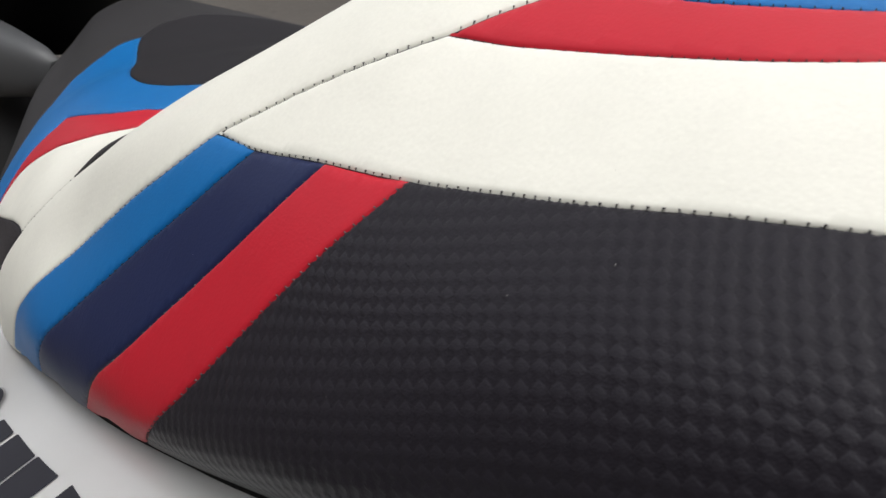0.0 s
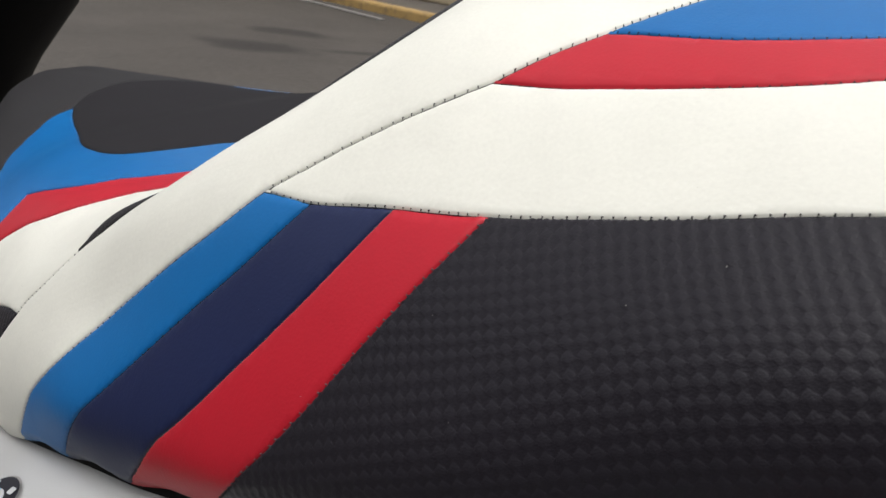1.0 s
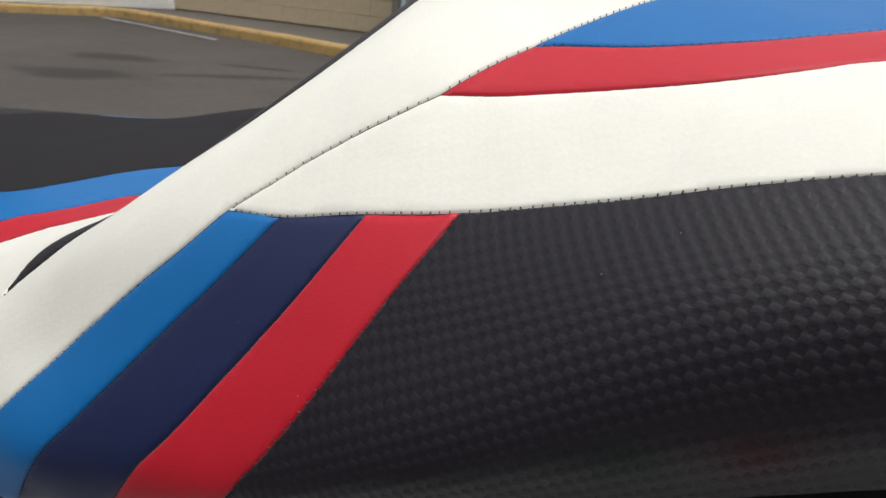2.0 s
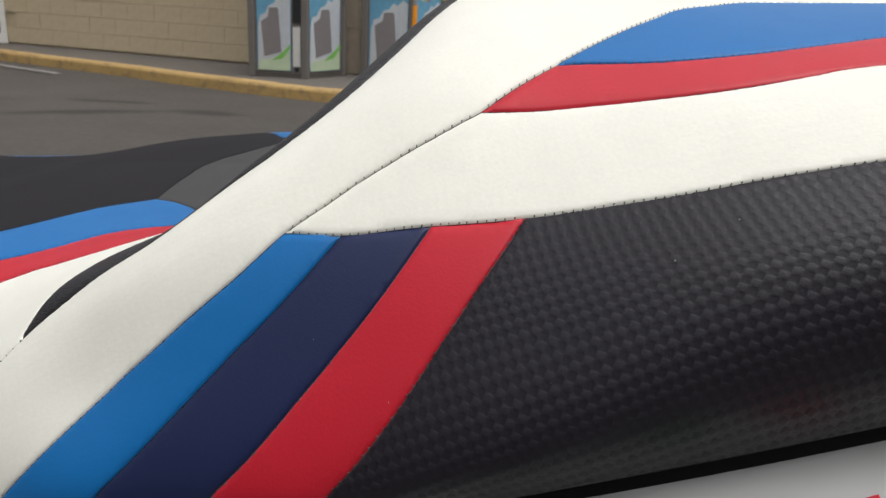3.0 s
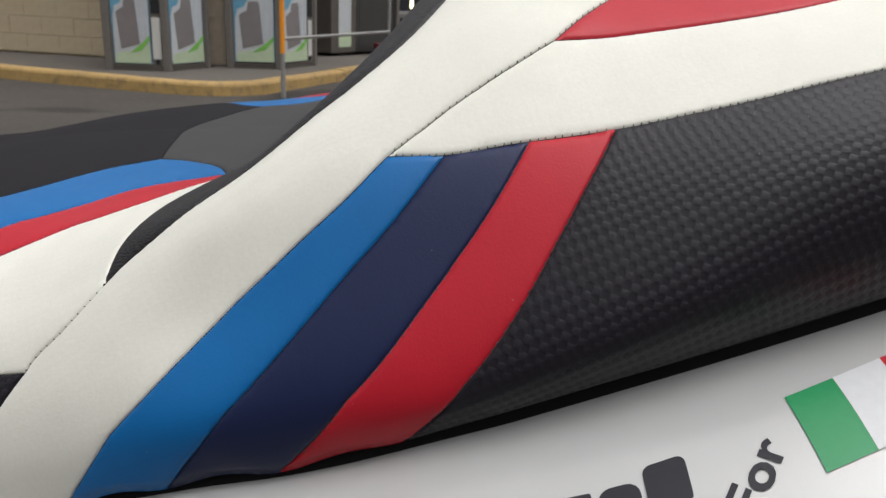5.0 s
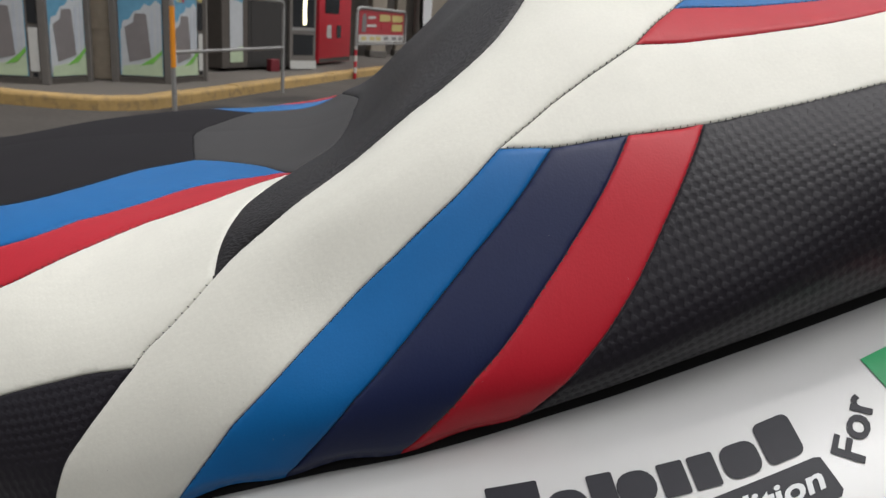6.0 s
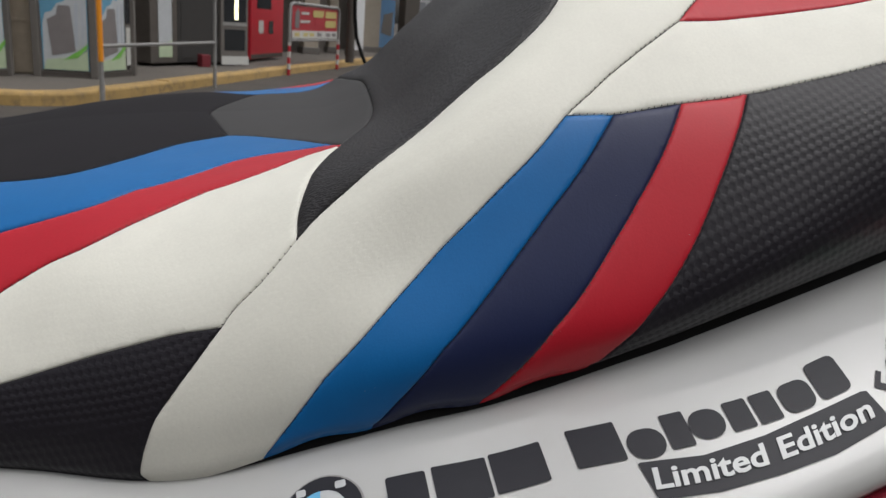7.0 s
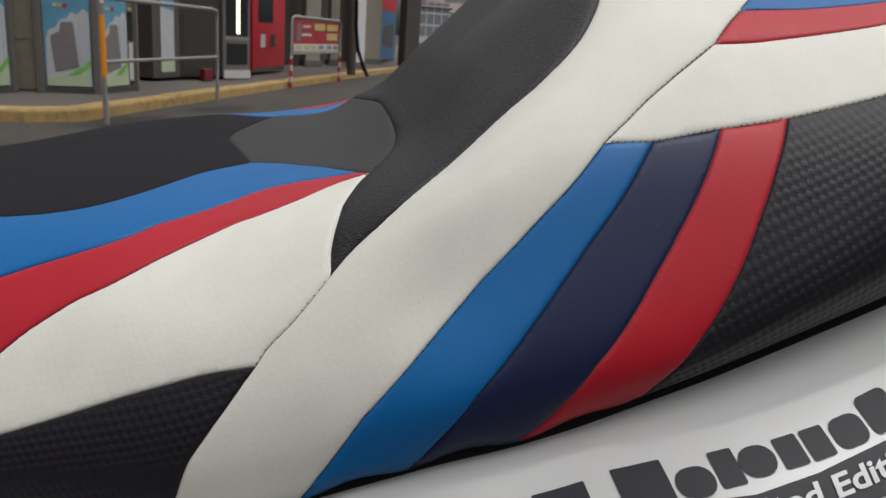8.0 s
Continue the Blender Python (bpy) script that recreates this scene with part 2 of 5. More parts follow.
POSTER_GREEN = material("poster_green", (0.16, 0.42, 0.07), 0.45, vary=0.2, grain=10, bump=0)
POSTER_PALE = material("poster_pale_green", (0.40, 0.48, 0.33), 0.45, vary=0.12, grain=10, bump=0)
MACHINE_RED = material("red_painted_steel", (0.42, 0.012, 0.025), 0.4, vary=0.08, grain=10)
CRATE_RED = material("dark_red_plastic", (0.14, 0.010, 0.018), 0.5, vary=0.1, grain=20)
SIGN_RED = material("red_sign_print", (0.36, 0.025, 0.035), 0.5, vary=0.1, grain=20, bump=0)
SIGN_YELLOW = material("yellow_sign_print", (0.46, 0.38, 0.14), 0.5, vary=0.1, grain=20, bump=0)
SIGN_WHITE = material("white_sign_print", (0.48, 0.48, 0.46), 0.5, vary=0.1, grain=20, bump=0)
PLASTER = material("pale_plaster", (0.33, 0.29, 0.24), 0.85, vary=0.1, grain=8)
DISTANT = material("distant_pale_wall", (0.68, 0.69, 0.71), 0.9, vary=0.08, grain=1.0)
DISTANT_GLASS = material("distant_window", (0.24, 0.25, 0.27), 0.3, grain=3)
ROOF = material("distant_roof", (0.20, 0.16, 0.15), 0.9, grain=2)
GLASS = material("dark_machine_glass", (0.02, 0.022, 0.025), 0.08, grain=5, bump=0)
FRAME_WHITE = material("white_painted_frame", (0.55, 0.54, 0.52), 0.5, vary=0.1, grain=12)
YELLOW_PANEL = material("ochre_yellow_panel", (0.36, 0.235, 0.03), 0.55, vary=0.12, grain=8)
LIT = bpy.data.materials.new("lit_tube")
LIT.use_nodes = True
LIT.node_tree.nodes["Principled BSDF"].inputs["Emission Color"].default_value = (1.0, 0.93, 0.55, 1)
LIT.node_tree.nodes["Principled BSDF"].inputs["Emission Strength"].default_value = 2.2


# ---- builders ----
def thing(name, place=(0, 0, 0), turn=0.0, **tags):
    ob = new(name)
    ob.empty_display_size = 0.05
    ob.matrix_world = pose(*place, 0, 0, turn)
    return tagged(ob, **tags)


def solid(name, verts, faces, mat, parent=None, label="", smooth=False, uv=None):
    me = bpy.data.meshes.new(name)
    me.from_pydata([tuple(map(float, v)) for v in verts], [], [tuple(map(int, f)) for f in faces])
    me.materials.append(mat)
    if uv is not None:
        layer = me.uv_layers.new(name="sheet")
        loops = np.empty(len(me.loops), dtype=np.int32)
        me.loops.foreach_get("vertex_index", loops)
        layer.data.foreach_set("uv", np.asarray(uv, dtype=np.float32)[loops].ravel())
    if smooth:
        me.polygons.foreach_set("use_smooth", [p.loop_total <= 4 for p in me.polygons])
    me.update()
    ob = new(name, me)
    if parent is not None:
        ob.parent = parent
    if label:
        tagged(ob, label=label)
    return ob


def part(name, bm, mat, parent=None, label="", smooth=False):
    bmesh.ops.recalc_face_normals(bm, faces=bm.faces)
    me = bpy.data.meshes.new(name)
    bm.to_mesh(me)
    bm.free()
    me.materials.append(mat)
    if smooth:
        me.polygons.foreach_set("use_smooth", [p.loop_total <= 4 for p in me.polygons])
    ob = new(name, me)
    if parent is not None:
        ob.parent = parent
    if label:
        tagged(ob, label=label)
    return ob


def box(size, at=(0, 0, 0), bevel=0.0, turn=0.0):
    """A bevelled box standing on at (centre of its base)."""
    bm = bmesh.new()
    bmesh.ops.create_cube(bm, size=1.0)
    bmesh.ops.scale(bm, vec=size, verts=bm.verts)
    if bevel:
        bmesh.ops.bevel(bm, geom=list(bm.edges), offset=bevel, segments=2, affect="EDGES", profile=0.5)
    bmesh.ops.transform(bm, matrix=pose(at[0], at[1], at[2] + size[2] / 2, 0, 0, turn), verts=bm.verts)
    return bm


def tube(points, radius, sides=12, cap=True):
    """A round bar along points; radius may be one value or one a point."""
    pts = [Vector(p) for p in points]
    rad = [radius] * len(pts) if isinstance(radius, (int, float)) else list(radius)
    # a close second ring at either end keeps the rim crisp
    first, last = pts[0].lerp(pts[1], min(0.2, 0.1 * rad[0] / (pts[1] - pts[0]).length)), pts[-1].lerp(pts[-2], min(0.2, 0.1 * rad[-1] / (pts[-1] - pts[-2]).length))
    pts, rad = [pts[0], first, *pts[1:-1], last, pts[-1]], [rad[0], rad[0], *rad[1:-1], rad[-1], rad[-1]]
    bm = bmesh.new()
    rings = []
    for i, p in enumerate(pts):
        way = (pts[min(i + 1, len(pts) - 1)] - pts[max(i - 1, 0)]).normalized()
        side = way.cross(Vector((0.31, 0.17, 0.94)))
        side.normalize()
        up = way.cross(side)
        rings.append([bm.verts.new(p + rad[i] * (side * math.cos(a) + up * math.sin(a))) for a in (2 * math.pi * k / sides for k in range(sides))])
    for r, s in zip(rings, rings[1:]):
        for k in range(sides):
            bm.faces.new((r[k], r[(k + 1) % sides], s[(k + 1) % sides], s[k]))
    if cap:
        bm.faces.new(rings[0][::-1])
        bm.faces.new(rings[-1])
    return bm


def slab(outline, low, high):
    """A plate with the given outline in plan, from z low to z high."""
    n = len(outline)
    verts = [(x, y, low) for x, y in outline] + [(x, y, high) for x, y in outline]
    faces = [tuple(range(n))[::-1], tuple(range(n, 2 * n))] + [(i, (i + 1) % n, n + (i + 1) % n, n + i) for i in range(n)]
    bm = bmesh.new()
    vs = [bm.verts.new(v) for v in verts]
    for f in faces:
        bm.faces.new([vs[i] for i in f])
    return bm


def through_points(points, step):
    """A smooth curve through the points, as an array of points about step apart."""
    p = np.array(points, float)
    p = np.vstack([2 * p[0] - p[1], p, 2 * p[-1] - p[-2]])
    out = []
    for a, b, c, d in zip(p, p[1:], p[2:], p[3:]):
        n = max(2, int(np.hypot(*(c - b)) / step))
        t = np.linspace(0, 1, n, endpoint=False)[:, None]
        out.append(b + 0.5 * t * (c - a + t * (2 * a - 5 * b + 4 * c - d + t * (3 * (b - c) + d - a))))
    return np.vstack(out + [p[-2:-1]])

# ---- the seat: one padded body, described by seven rails along it ----
SEAT_Z = 0.88
STATIONS = (-0.426, -0.319, -0.234, -0.16, -0.106, -0.053, 0, 0.021, 0.053, 0.106, 0.149, 0.213, 0.319, 0.447)
HALF = (  # half-widths of the seven rails, from the hem up to the centre line
    (0.0717, 0.1366, 0.1786, 0.2103, 0.2235, 0.2374, 0.242, 0.242, 0.2408, 0.2356, 0.2289, 0.2168, 0.19, 0.1434),
    (0.0722, 0.1371, 0.1791, 0.2107, 0.2234, 0.2366, 0.2426, 0.2448, 0.2438, 0.2413, 0.2383, 0.2269, 0.2058, 0.1557),
    (0.0685, 0.1311, 0.1709, 0.2012, 0.2137, 0.2288, 0.2316, 0.2288, 0.2271, 0.2255, 0.2251, 0.2208, 0.2083, 0.1582),
    (0.0598, 0.1137, 0.1512, 0.1792, 0.1898, 0.2097, 0.2138, 0.2139, 0.2081, 0.2031, 0.2021, 0.1996, 0.198, 0.147),
    (0.0473, 0.0892, 0.1141, 0.1412, 0.1517, 0.1675, 0.1874, 0.1879, 0.1804, 0.162, 0.1565, 0.1635, 0.1652, 0.1185),
    (0.024, 0.0469, 0.0589, 0.0738, 0.0807, 0.0885, 0.0994, 0.1005, 0.1018, 0.0932, 0.0906, 0.0915, 0.091, 0.0657),
    (0, 0, 0, 0, 0, 0, 0, 0, 0, 0, 0, 0, 0, 0))
HIGH = (  # their heights above SEAT_Z
    (-0.1042, -0.1074, -0.1097, -0.1098, -0.1067, -0.1023, -0.0859, -0.0797, -0.0721, -0.0539, -0.0394, -0.0182, 0.0172, 0.0593),
    (-0.0932, -0.0942, -0.0964, -0.0953, -0.0895, -0.0799, -0.0608, -0.0537, -0.0457, -0.0352, -0.0179, 0.0075, 0.0355, 0.0678),
    (-0.0767, -0.0767, -0.08, -0.0766, -0.0693, -0.0588, -0.0351, -0.0254, -0.0104, 0.0001, 0.0111, 0.0345, 0.0562, 0.0771),
    (-0.0644, -0.0665, -0.0636, -0.0521, -0.0423, -0.0371, -0.0101, 0.0033, 0.0228, 0.0345, 0.0395, 0.0563, 0.0753, 0.0851),
    (-0.0519, -0.0499, -0.0447, -0.0302, -0.0231, -0.018, -0.0008, 0.0108, 0.0376, 0.0744, 0.0772, 0.0796, 0.089, 0.0917),
    (-0.0415, -0.0383, -0.0358, -0.0209, -0.0123, -0.0089, -0.0007, 0.0093, 0.0457, 0.0994, 0.1014, 0.099, 0.1022, 0.0998),
    (-0.0398, -0.0348, -0.0339, -0.0179, -0.0108, -0.0061, 0.002, 0.0126, 0.0482, 0.0935, 0.1018, 0.1072, 0.1081, 0.1025))


def eased(xs, ys):
    """A smooth function through the stations."""
    xs, ys = np.array(xs, float), np.array(ys, float)
    h = np.diff(xs)
    d = np.diff(ys) / h
    m = np.concatenate(([d[0]], (d[:-1] * h[1:] + d[1:] * h[:-1]) / (h[1:] + h[:-1]), [d[-1]]))

    def f(x):
        i = np.clip(np.searchsorted(xs, x) - 1, 0, len(h) - 1)
        t = (np.clip(x, xs[0], xs[-1]) - xs[i]) / h[i]
        return (2 * t**3 - 3 * t**2 + 1) * ys[i] + (t**3 - 2 * t**2 + t) * h[i] * m[i] + (3 * t**2 - 2 * t**3) * ys[i + 1] + (t**3 - t**2) * h[i] * m[i + 1]
    return f


RAIL_Y = [eased(STATIONS, r) for r in HALF]
RAIL_Z = [eased(STATIONS, r) for r in HIGH]
LENGTHS = np.array((0.0, 0.022, 0.053, 0.090, 0.135, 0.215, 0.305))  # usual girth from the hem to each rail


def cover(x, v):
    """Points of the seat's left skin at x (metres along) and v (0 at the hem, 6 at the centre line)."""
    x, v = np.asarray(x, float), np.asarray(v, float)
    ys, zs = np.array([f(x) for f in RAIL_Y]), np.array([f(x) for f in RAIL_Z])
    ys = np.vstack([2 * ys[:1] - ys[1:2], ys, -ys[5:6]])
    zs = np.vstack([2 * zs[:1] - zs[1:2], zs, zs[5:6]])
    i = np.clip(np.floor(v).astype(int), 0, 5)
    t, n = v - i, np.arange(len(x))

    def cubic(a):
        p, q, r, s = a[i, n], a[i + 1, n], a[i + 2, n], a[i + 3, n]
        return q + 0.5 * t * (r - p + t * (2 * p - 5 * q + 4 * r - s + t * (3 * (q - r) + s - p)))
    return np.stack([x, -cubic(ys), SEAT_Z + cubic(zs)], 1)


LEAN = 0.052  # the motorcycle leans on its stand: the far side of its seat rides higher


def far_side(p):
    """The mirrored points for the far side of the leaning seat."""
    p = np.asarray(p, float)
    out_by = np.maximum(-p[:, 1], 0)
    return np.stack([p[:, 0], -p[:, 1], p[:, 2] + LEAN * out_by - 0.5 * np.clip(out_by - 0.138, 0, 0.05)], 1)


def cover_normal(x, v):
    e = 1e-4
    a = cover(x + e, v) - cover(x - e, v)
    b = cover(x, np.minimum(v + 10 * e, 6)) - cover(x, np.maximum(v - 10 * e, 0))
    n = np.cross(a, b)
    n /= np.linalg.norm(n, axis=1)[:, None] + 1e-12
    return n * np.where(n[:, 1:2] > 0.3, -1, 1) * np.where((np.abs(n[:, 1:2]) <= 0.3) & (n[:, 2:] < 0), -1, 1)


def girth(v):
    return np.interp(v, np.arange(7), LENGTHS)


def ungirth(w):
    return np.interp(w, LENGTHS, np.arange(7))


# seams, as smooth curves through a few points (x, v)
END = 0.447
A, B, C, D, E, F = (0.0769, 2.861), (0.0948, 2.838), (0.121, 2.898), (0.1473, 2.957), (0.1277, 3.61), (0.1471, 3.979)
HN, I, J, K, TIP, CORNER, LOW = (-0.016, 2.859), (-0.0394, 2.154), (0.0001, 4.584), (-0.0549, 5.068), (-0.2936, 4.649), (-0.1408, 3.287), (-0.1378, 1.379)
SEAMS = {}
SEAMS["band_blue"] = (A, (0.0636, 2.511), (0.0467, 2.210), (0.0302, 1.936), (0.0148, 1.588), (-0.0012, 1.121), (-0.0148, 0.491), (-0.0243, 0))
SEAMS["blue_navy"] = (B, (0.0823, 2.374), (0.0708, 2.032), (0.0589, 1.701), (0.0473, 1.396), (0.0355, 1.058), (0.0228, 0.504), (0.0119, 0))
SEAMS["navy_red"] = (C, (0.1108, 2.382), (0.1011, 1.991), (0.0911, 1.643), (0.0812, 1.308), (0.0705, 0.953), (0.0601, 0.445), (0.0495, 0))
SEAMS["red_carbon"] = (D, (0.1397, 2.526), (0.1313, 2.041), (0.1234, 1.642), (0.1150, 1.309), (0.1063, 0.988), (0.0979, 0.526), (0.0888, 0))
SEAMS["band_lower"] = (A, (0.0851, 3.023), (0.095, 3.199), (0.1059, 3.339), (0.1168, 3.468), E)
SEAMS["band_middle"] = (E, (0.1378, 3.81), F)
SEAMS["band_upper"] = (F, (0.1607, 4.248), (0.173, 4.486), (0.1912, 4.8), (0.24, 5.095), (END, 5.206))
SEAMS["white_stripes"] = (A, B, C, D)
SEAMS["white_carbon"] = (D, (0.1691, 2.976), (0.1914, 2.970), (0.2139, 3.002), (0.2363, 3.054), (0.2999, 3.171), (END, 3.215))
SEAMS["white_red"] = (E, (0.1516, 3.652), (0.1750, 3.708), (0.1986, 3.806), (0.2218, 3.970), (0.2462, 4.102), (0.3203, 4.325), (END, 4.38))
SEAMS["red_blue"] = (F, (0.1751, 4.030), (0.2024, 4.169), (0.2286, 4.339), (0.2561, 4.492), (0.3205, 4.703), (END, 4.766))
SEAMS["band_black"] = (HN, (-0.0094, 3.044), (-0.0008, 3.240), (0.0041, 3.384), (0.0120, 3.618), (0.0216, 3.816), (0.0336, 3.925), (0.0460, 3.967), (0.0585, 3.994), (0.0724, 4.055), (0.0818, 4.166), (0.0911, 4.369), (0.0970, 4.588), (0.1075, 4.855), (0.1297, 5.155), (0.2000, 5.403), (END, 5.452))
SEAMS["band_white"] = (HN, (-0.0216, 2.686), (-0.0281, 2.507), (-0.0354, 2.333), I)
SEAMS["band_carbon"] = (I, (-0.0471, 1.783), (-0.0537, 1.419), (-0.061, 0.903), (-0.0656, 0.142), (-0.0628, 0))
SEAMS["rider_carbon"] = (I, (-0.0550, 2.218), (-0.0715, 2.122), (-0.0884, 1.953), (-0.1051, 1.757), (-0.1224, 1.559), LOW)
SEAMS["rider_white_red"] = (J, (-0.0141, 4.510), (-0.0300, 4.270), (-0.0458, 4.068), (-0.0624, 3.858), (-0.0779, 3.569), (-0.0957, 3.159), (-0.1100, 2.900), (-0.1243, 2.615), (-0.1349, 2.255), LOW)
SEAMS["rider_red_blue"] = (J, (-0.0075, 4.675), (-0.0249, 4.653), (-0.0431, 4.516), (-0.0609, 4.281), (-0.0795, 4.041), (-0.0974, 3.733), (-0.1141, 3.531), (-0.1291, 3.399), CORNER)
SEAMS["grey_blue"] = (J, (-0.017, 4.912), (-0.0357, 5.033), K)
SEAMS["black_blue"] = (K, (-0.0745, 4.844), (-0.0925, 4.502), (-0.1104, 4.265), (-0.1285, 4.156), (-0.1480, 4.141), (-0.1732, 4.171), (-0.2152, 4.268), (-0.2498, 4.379), (-0.2745, 4.502), TIP)
SEAMS["blue_outer"] = (TIP, (-0.2891, 4.256), (-0.2678, 3.662), (-0.256, 3.298), (-0.2151, 2.847), (-0.1851, 2.498), (-0.1771, 2.189), (-0.171, 1.7), (-0.163, 0.9), (-0.155, 0))
SEAMS["red_end"] = (CORNER, (-0.1405, 2.956), (-0.1425, 2.553), (-0.1413, 1.992), LOW)
SEAMS["carbon_end"] = (LOW, (-0.135, 0.7), (-0.135, 0))
SEAMS["grey_front"] = (K, (-0.0632, 5.404), (-0.0689, 5.659), (-0.0731, 5.84), (-0.0745, 6))
SEAMS["grey_back"] = (J, (0.0069, 4.785), (0.0123, 4.982), (0.0163, 5.254), (0.0175, 5.622), (0.0176, 6))
SEAMS["notch"] = (J, (-0.0056, 4.392), (-0.0108, 4.111), (-0.0140, 3.748), (-0.0160, 3.276), HN)
SEAMS["front_cross"] = (TIP, (-0.315, 5.1), (-0.335, 6))
CURVES = {}
for key, pts in SEAMS.items():
    flat = [(x, float(girth(v))) for x, v in pts]
    CURVES[key] = through_points(flat, 0.0016)


def ring(*pieces):
    """A closed outline from seams (a leading minus runs one backwards) and loose points (x, v)."""
    out = []
    for p in pieces:
        if isinstance(p, str):
            out.append(CURVES[p[1:]][::-1] if p[0] == "-" else CURVES[p])
        else:
            out.append(np.array([[x, float(girth(v))] for x, v in p]))
    pts = np.vstack(out)
    dense = []
    for a, b in zip(pts, np.roll(pts, -1, axis=0)):
        d = np.hypot(*(b - a))
        if d < 2e-4:
            continue
        n = max(1, int(d / 0.003))
        dense += [a + (b - a) * k / n for k in range(n)]
    return np.array(dense)


def inside(pts, loop):
    x, y = pts[:, 0], pts[:, 1]
    hit = np.zeros(len(pts), bool)
    for (x0, y0), (x1, y1) in zip(loop, np.roll(loop, -1, axis=0)):
        if y0 != y1:
            hit ^= ((y0 > y) != (y1 > y)) & (x < (x1 - x0) * (y - y0) / (y1 - y0) + x0)
    return hit


def gap(pts, targets):
    best, which = np.full(len(pts), 9.0), np.zeros(len(pts), int)
    for k in range(0, len(pts), 4000):
        d = np.hypot(pts[k:k + 4000, None, 0] - targets[None, :, 0], pts[k:k + 4000, None, 1] - targets[None, :, 1])
        which[k:k + 4000] = d.argmin(1)
        best[k:k + 4000] = d.min(1)
    return best, which


def hem_wave(x):
    """How the hem hangs: drawn up a little between the stripes' seams, lower under the white band."""
    up = np.zeros(len(x))
    for a, b in ((-0.024, 0.012), (0.012, 0.049), (0.049, 0.089)):
        inside_it = (x > a) & (x < b)
        up[inside_it] = 0.0022 * np.sin(math.pi * (x[inside_it] - a) / (b - a)) ** 2
    return up - 0.0022 * np.clip((-0.022 - x) / 0.02, 0, 1)


def panel(name, mat, loop, step, seat, label="", weave=0.0, groove=0.0008, puff=0.00025, closed_top=False, fine_to=1.0):
    """One sewn panel of the cover: a sheet that swells from its sunk seams, mirrored for the right-hand side."""
    top = LENGTHS[-1] - 1e-6
    low, high = loop.min(0), loop.max(0)
    gx, gw = np.arange(low[0], high[0], step), np.arange(low[1], high[1], step)
    pts = np.array([(x + (k % 2) * step / 2, w) for k, w in enumerate(gw) for x in gx])
    if fine_to < high[0]:
        keep = (pts[:, 0] < fine_to) | (np.arange(len(pts)) % 29 == 0)
        pts = pts[keep]
    pts = pts[inside(pts, loop)]
    d, _ = gap(pts, loop)
    pts = pts[d > step * 0.6]
    way = np.roll(loop, -1, axis=0) - np.roll(loop, 1, axis=0)
    way /= np.hypot(*way.T)[:, None] + 1e-12
    inset = [np.vstack([loop + side * r * np.stack([-way[:, 1], way[:, 0]], 1) for side in (-1, 1)]) for r in (0.0004, 0.0009)]
    for r, ringed in zip((0.0004, 0.0009), inset):
        ringed = ringed[inside(ringed, loop)]
        pts = pts[gap(pts, ringed)[0] > 0.0004]
        pts = np.vstack([pts, ringed[gap(ringed, loop)[0] > r * 0.85]])
    every = np.vstack([loop, pts])
    n = len(loop)
    verts, _, faces, _, _, _ = delaunay_2d_cdt([Vector(p) for p in every], [], [list(range(n))], 1, 1e-7)
    flat = np.array([tuple(v) for v in verts])
    x, v = flat[:, 0], ungirth(flat[:, 1])
    at, nrm = cover(x, v), cover_normal(x, v)
    sewn = loop[(loop[:, 1] < top) & (loop[:, 0] < END - 1e-4) & (loop[:, 1] > 1e-6)]
    d, which = gap(flat, sewn)
    run = np.concatenate([[0], np.cumsum(np.hypot(*np.diff(sewn, axis=0).T))])[which]
    hem = flat[:, 1]
    off = puff * (1 - np.exp(-d / 0.003)) - groove * np.exp(-(d / 0.0004) ** 2) - 0.00006 * np.exp(-(d / 0.0022) ** 2) * (1 + np.cos(run * 2 * math.pi / 0.0025))
    off -= 0.0025 * np.exp(-(hem / 0.0025) ** 2)
    if weave:
        cell = np.cos(2 * math.pi * (flat @ np.array(WEAVE_A))) + np.cos(2 * math.pi * (flat @ np.array(WEAVE_B)))
        off += weave * np.tanh(1.5 * cell) * np.clip(d / 0.003, 0, 1)
    wob = np.array([noise.noise(Vector((p[0] * 22, p[1] * 22, 3.1))) for p in at])
    at = at + nrm * (off + 0.00028 * wob)[:, None]
    at[:, 2] += hem_wave(at[:, 0]) * np.exp(-(hem / 0.007) ** 2)
    uv = flat
    tris = [tuple(f) for f in faces]
    e1, e2 = at[[f[1] for f in tris]] - at[[f[0] for f in tris]], at[[f[2] for f in tris]] - at[[f[0] for f in tris]]
    flip = (np.cross(e1, e2) * nrm[[f[0] for f in tris]]).sum(1) < 0
    tris = [f[::-1] if k else f for f, k in zip(tris, flip)]
    other = far_side(at)
    if closed_top:
        on = np.where(flat[:, 1] >= top)[0]
        at[on, 1] = 0
        number = np.arange(len(at)) + len(at)
        number[on] = on
        keep = np.ones(len(at), bool)
        shift = np.cumsum(np.isin(np.arange(len(at)), on))
        number = np.where(np.isin(np.arange(len(at)), on), np.arange(len(at)), len(at) + np.arange(len(at)) - shift)
        rest = np.setdiff1d(np.arange(len(at)), on)
        return solid(name, np.vstack([at, other[rest]]), tris + [tuple(number[list(f)])[::-1] for f in tris], mat, seat, label, True, np.vstack([uv, uv[rest]]))
    solid(name, at, tris, mat, seat, label, True, uv)
    return solid(name, other, [f[::-1] for f in tris], mat, seat, label, True, uv)


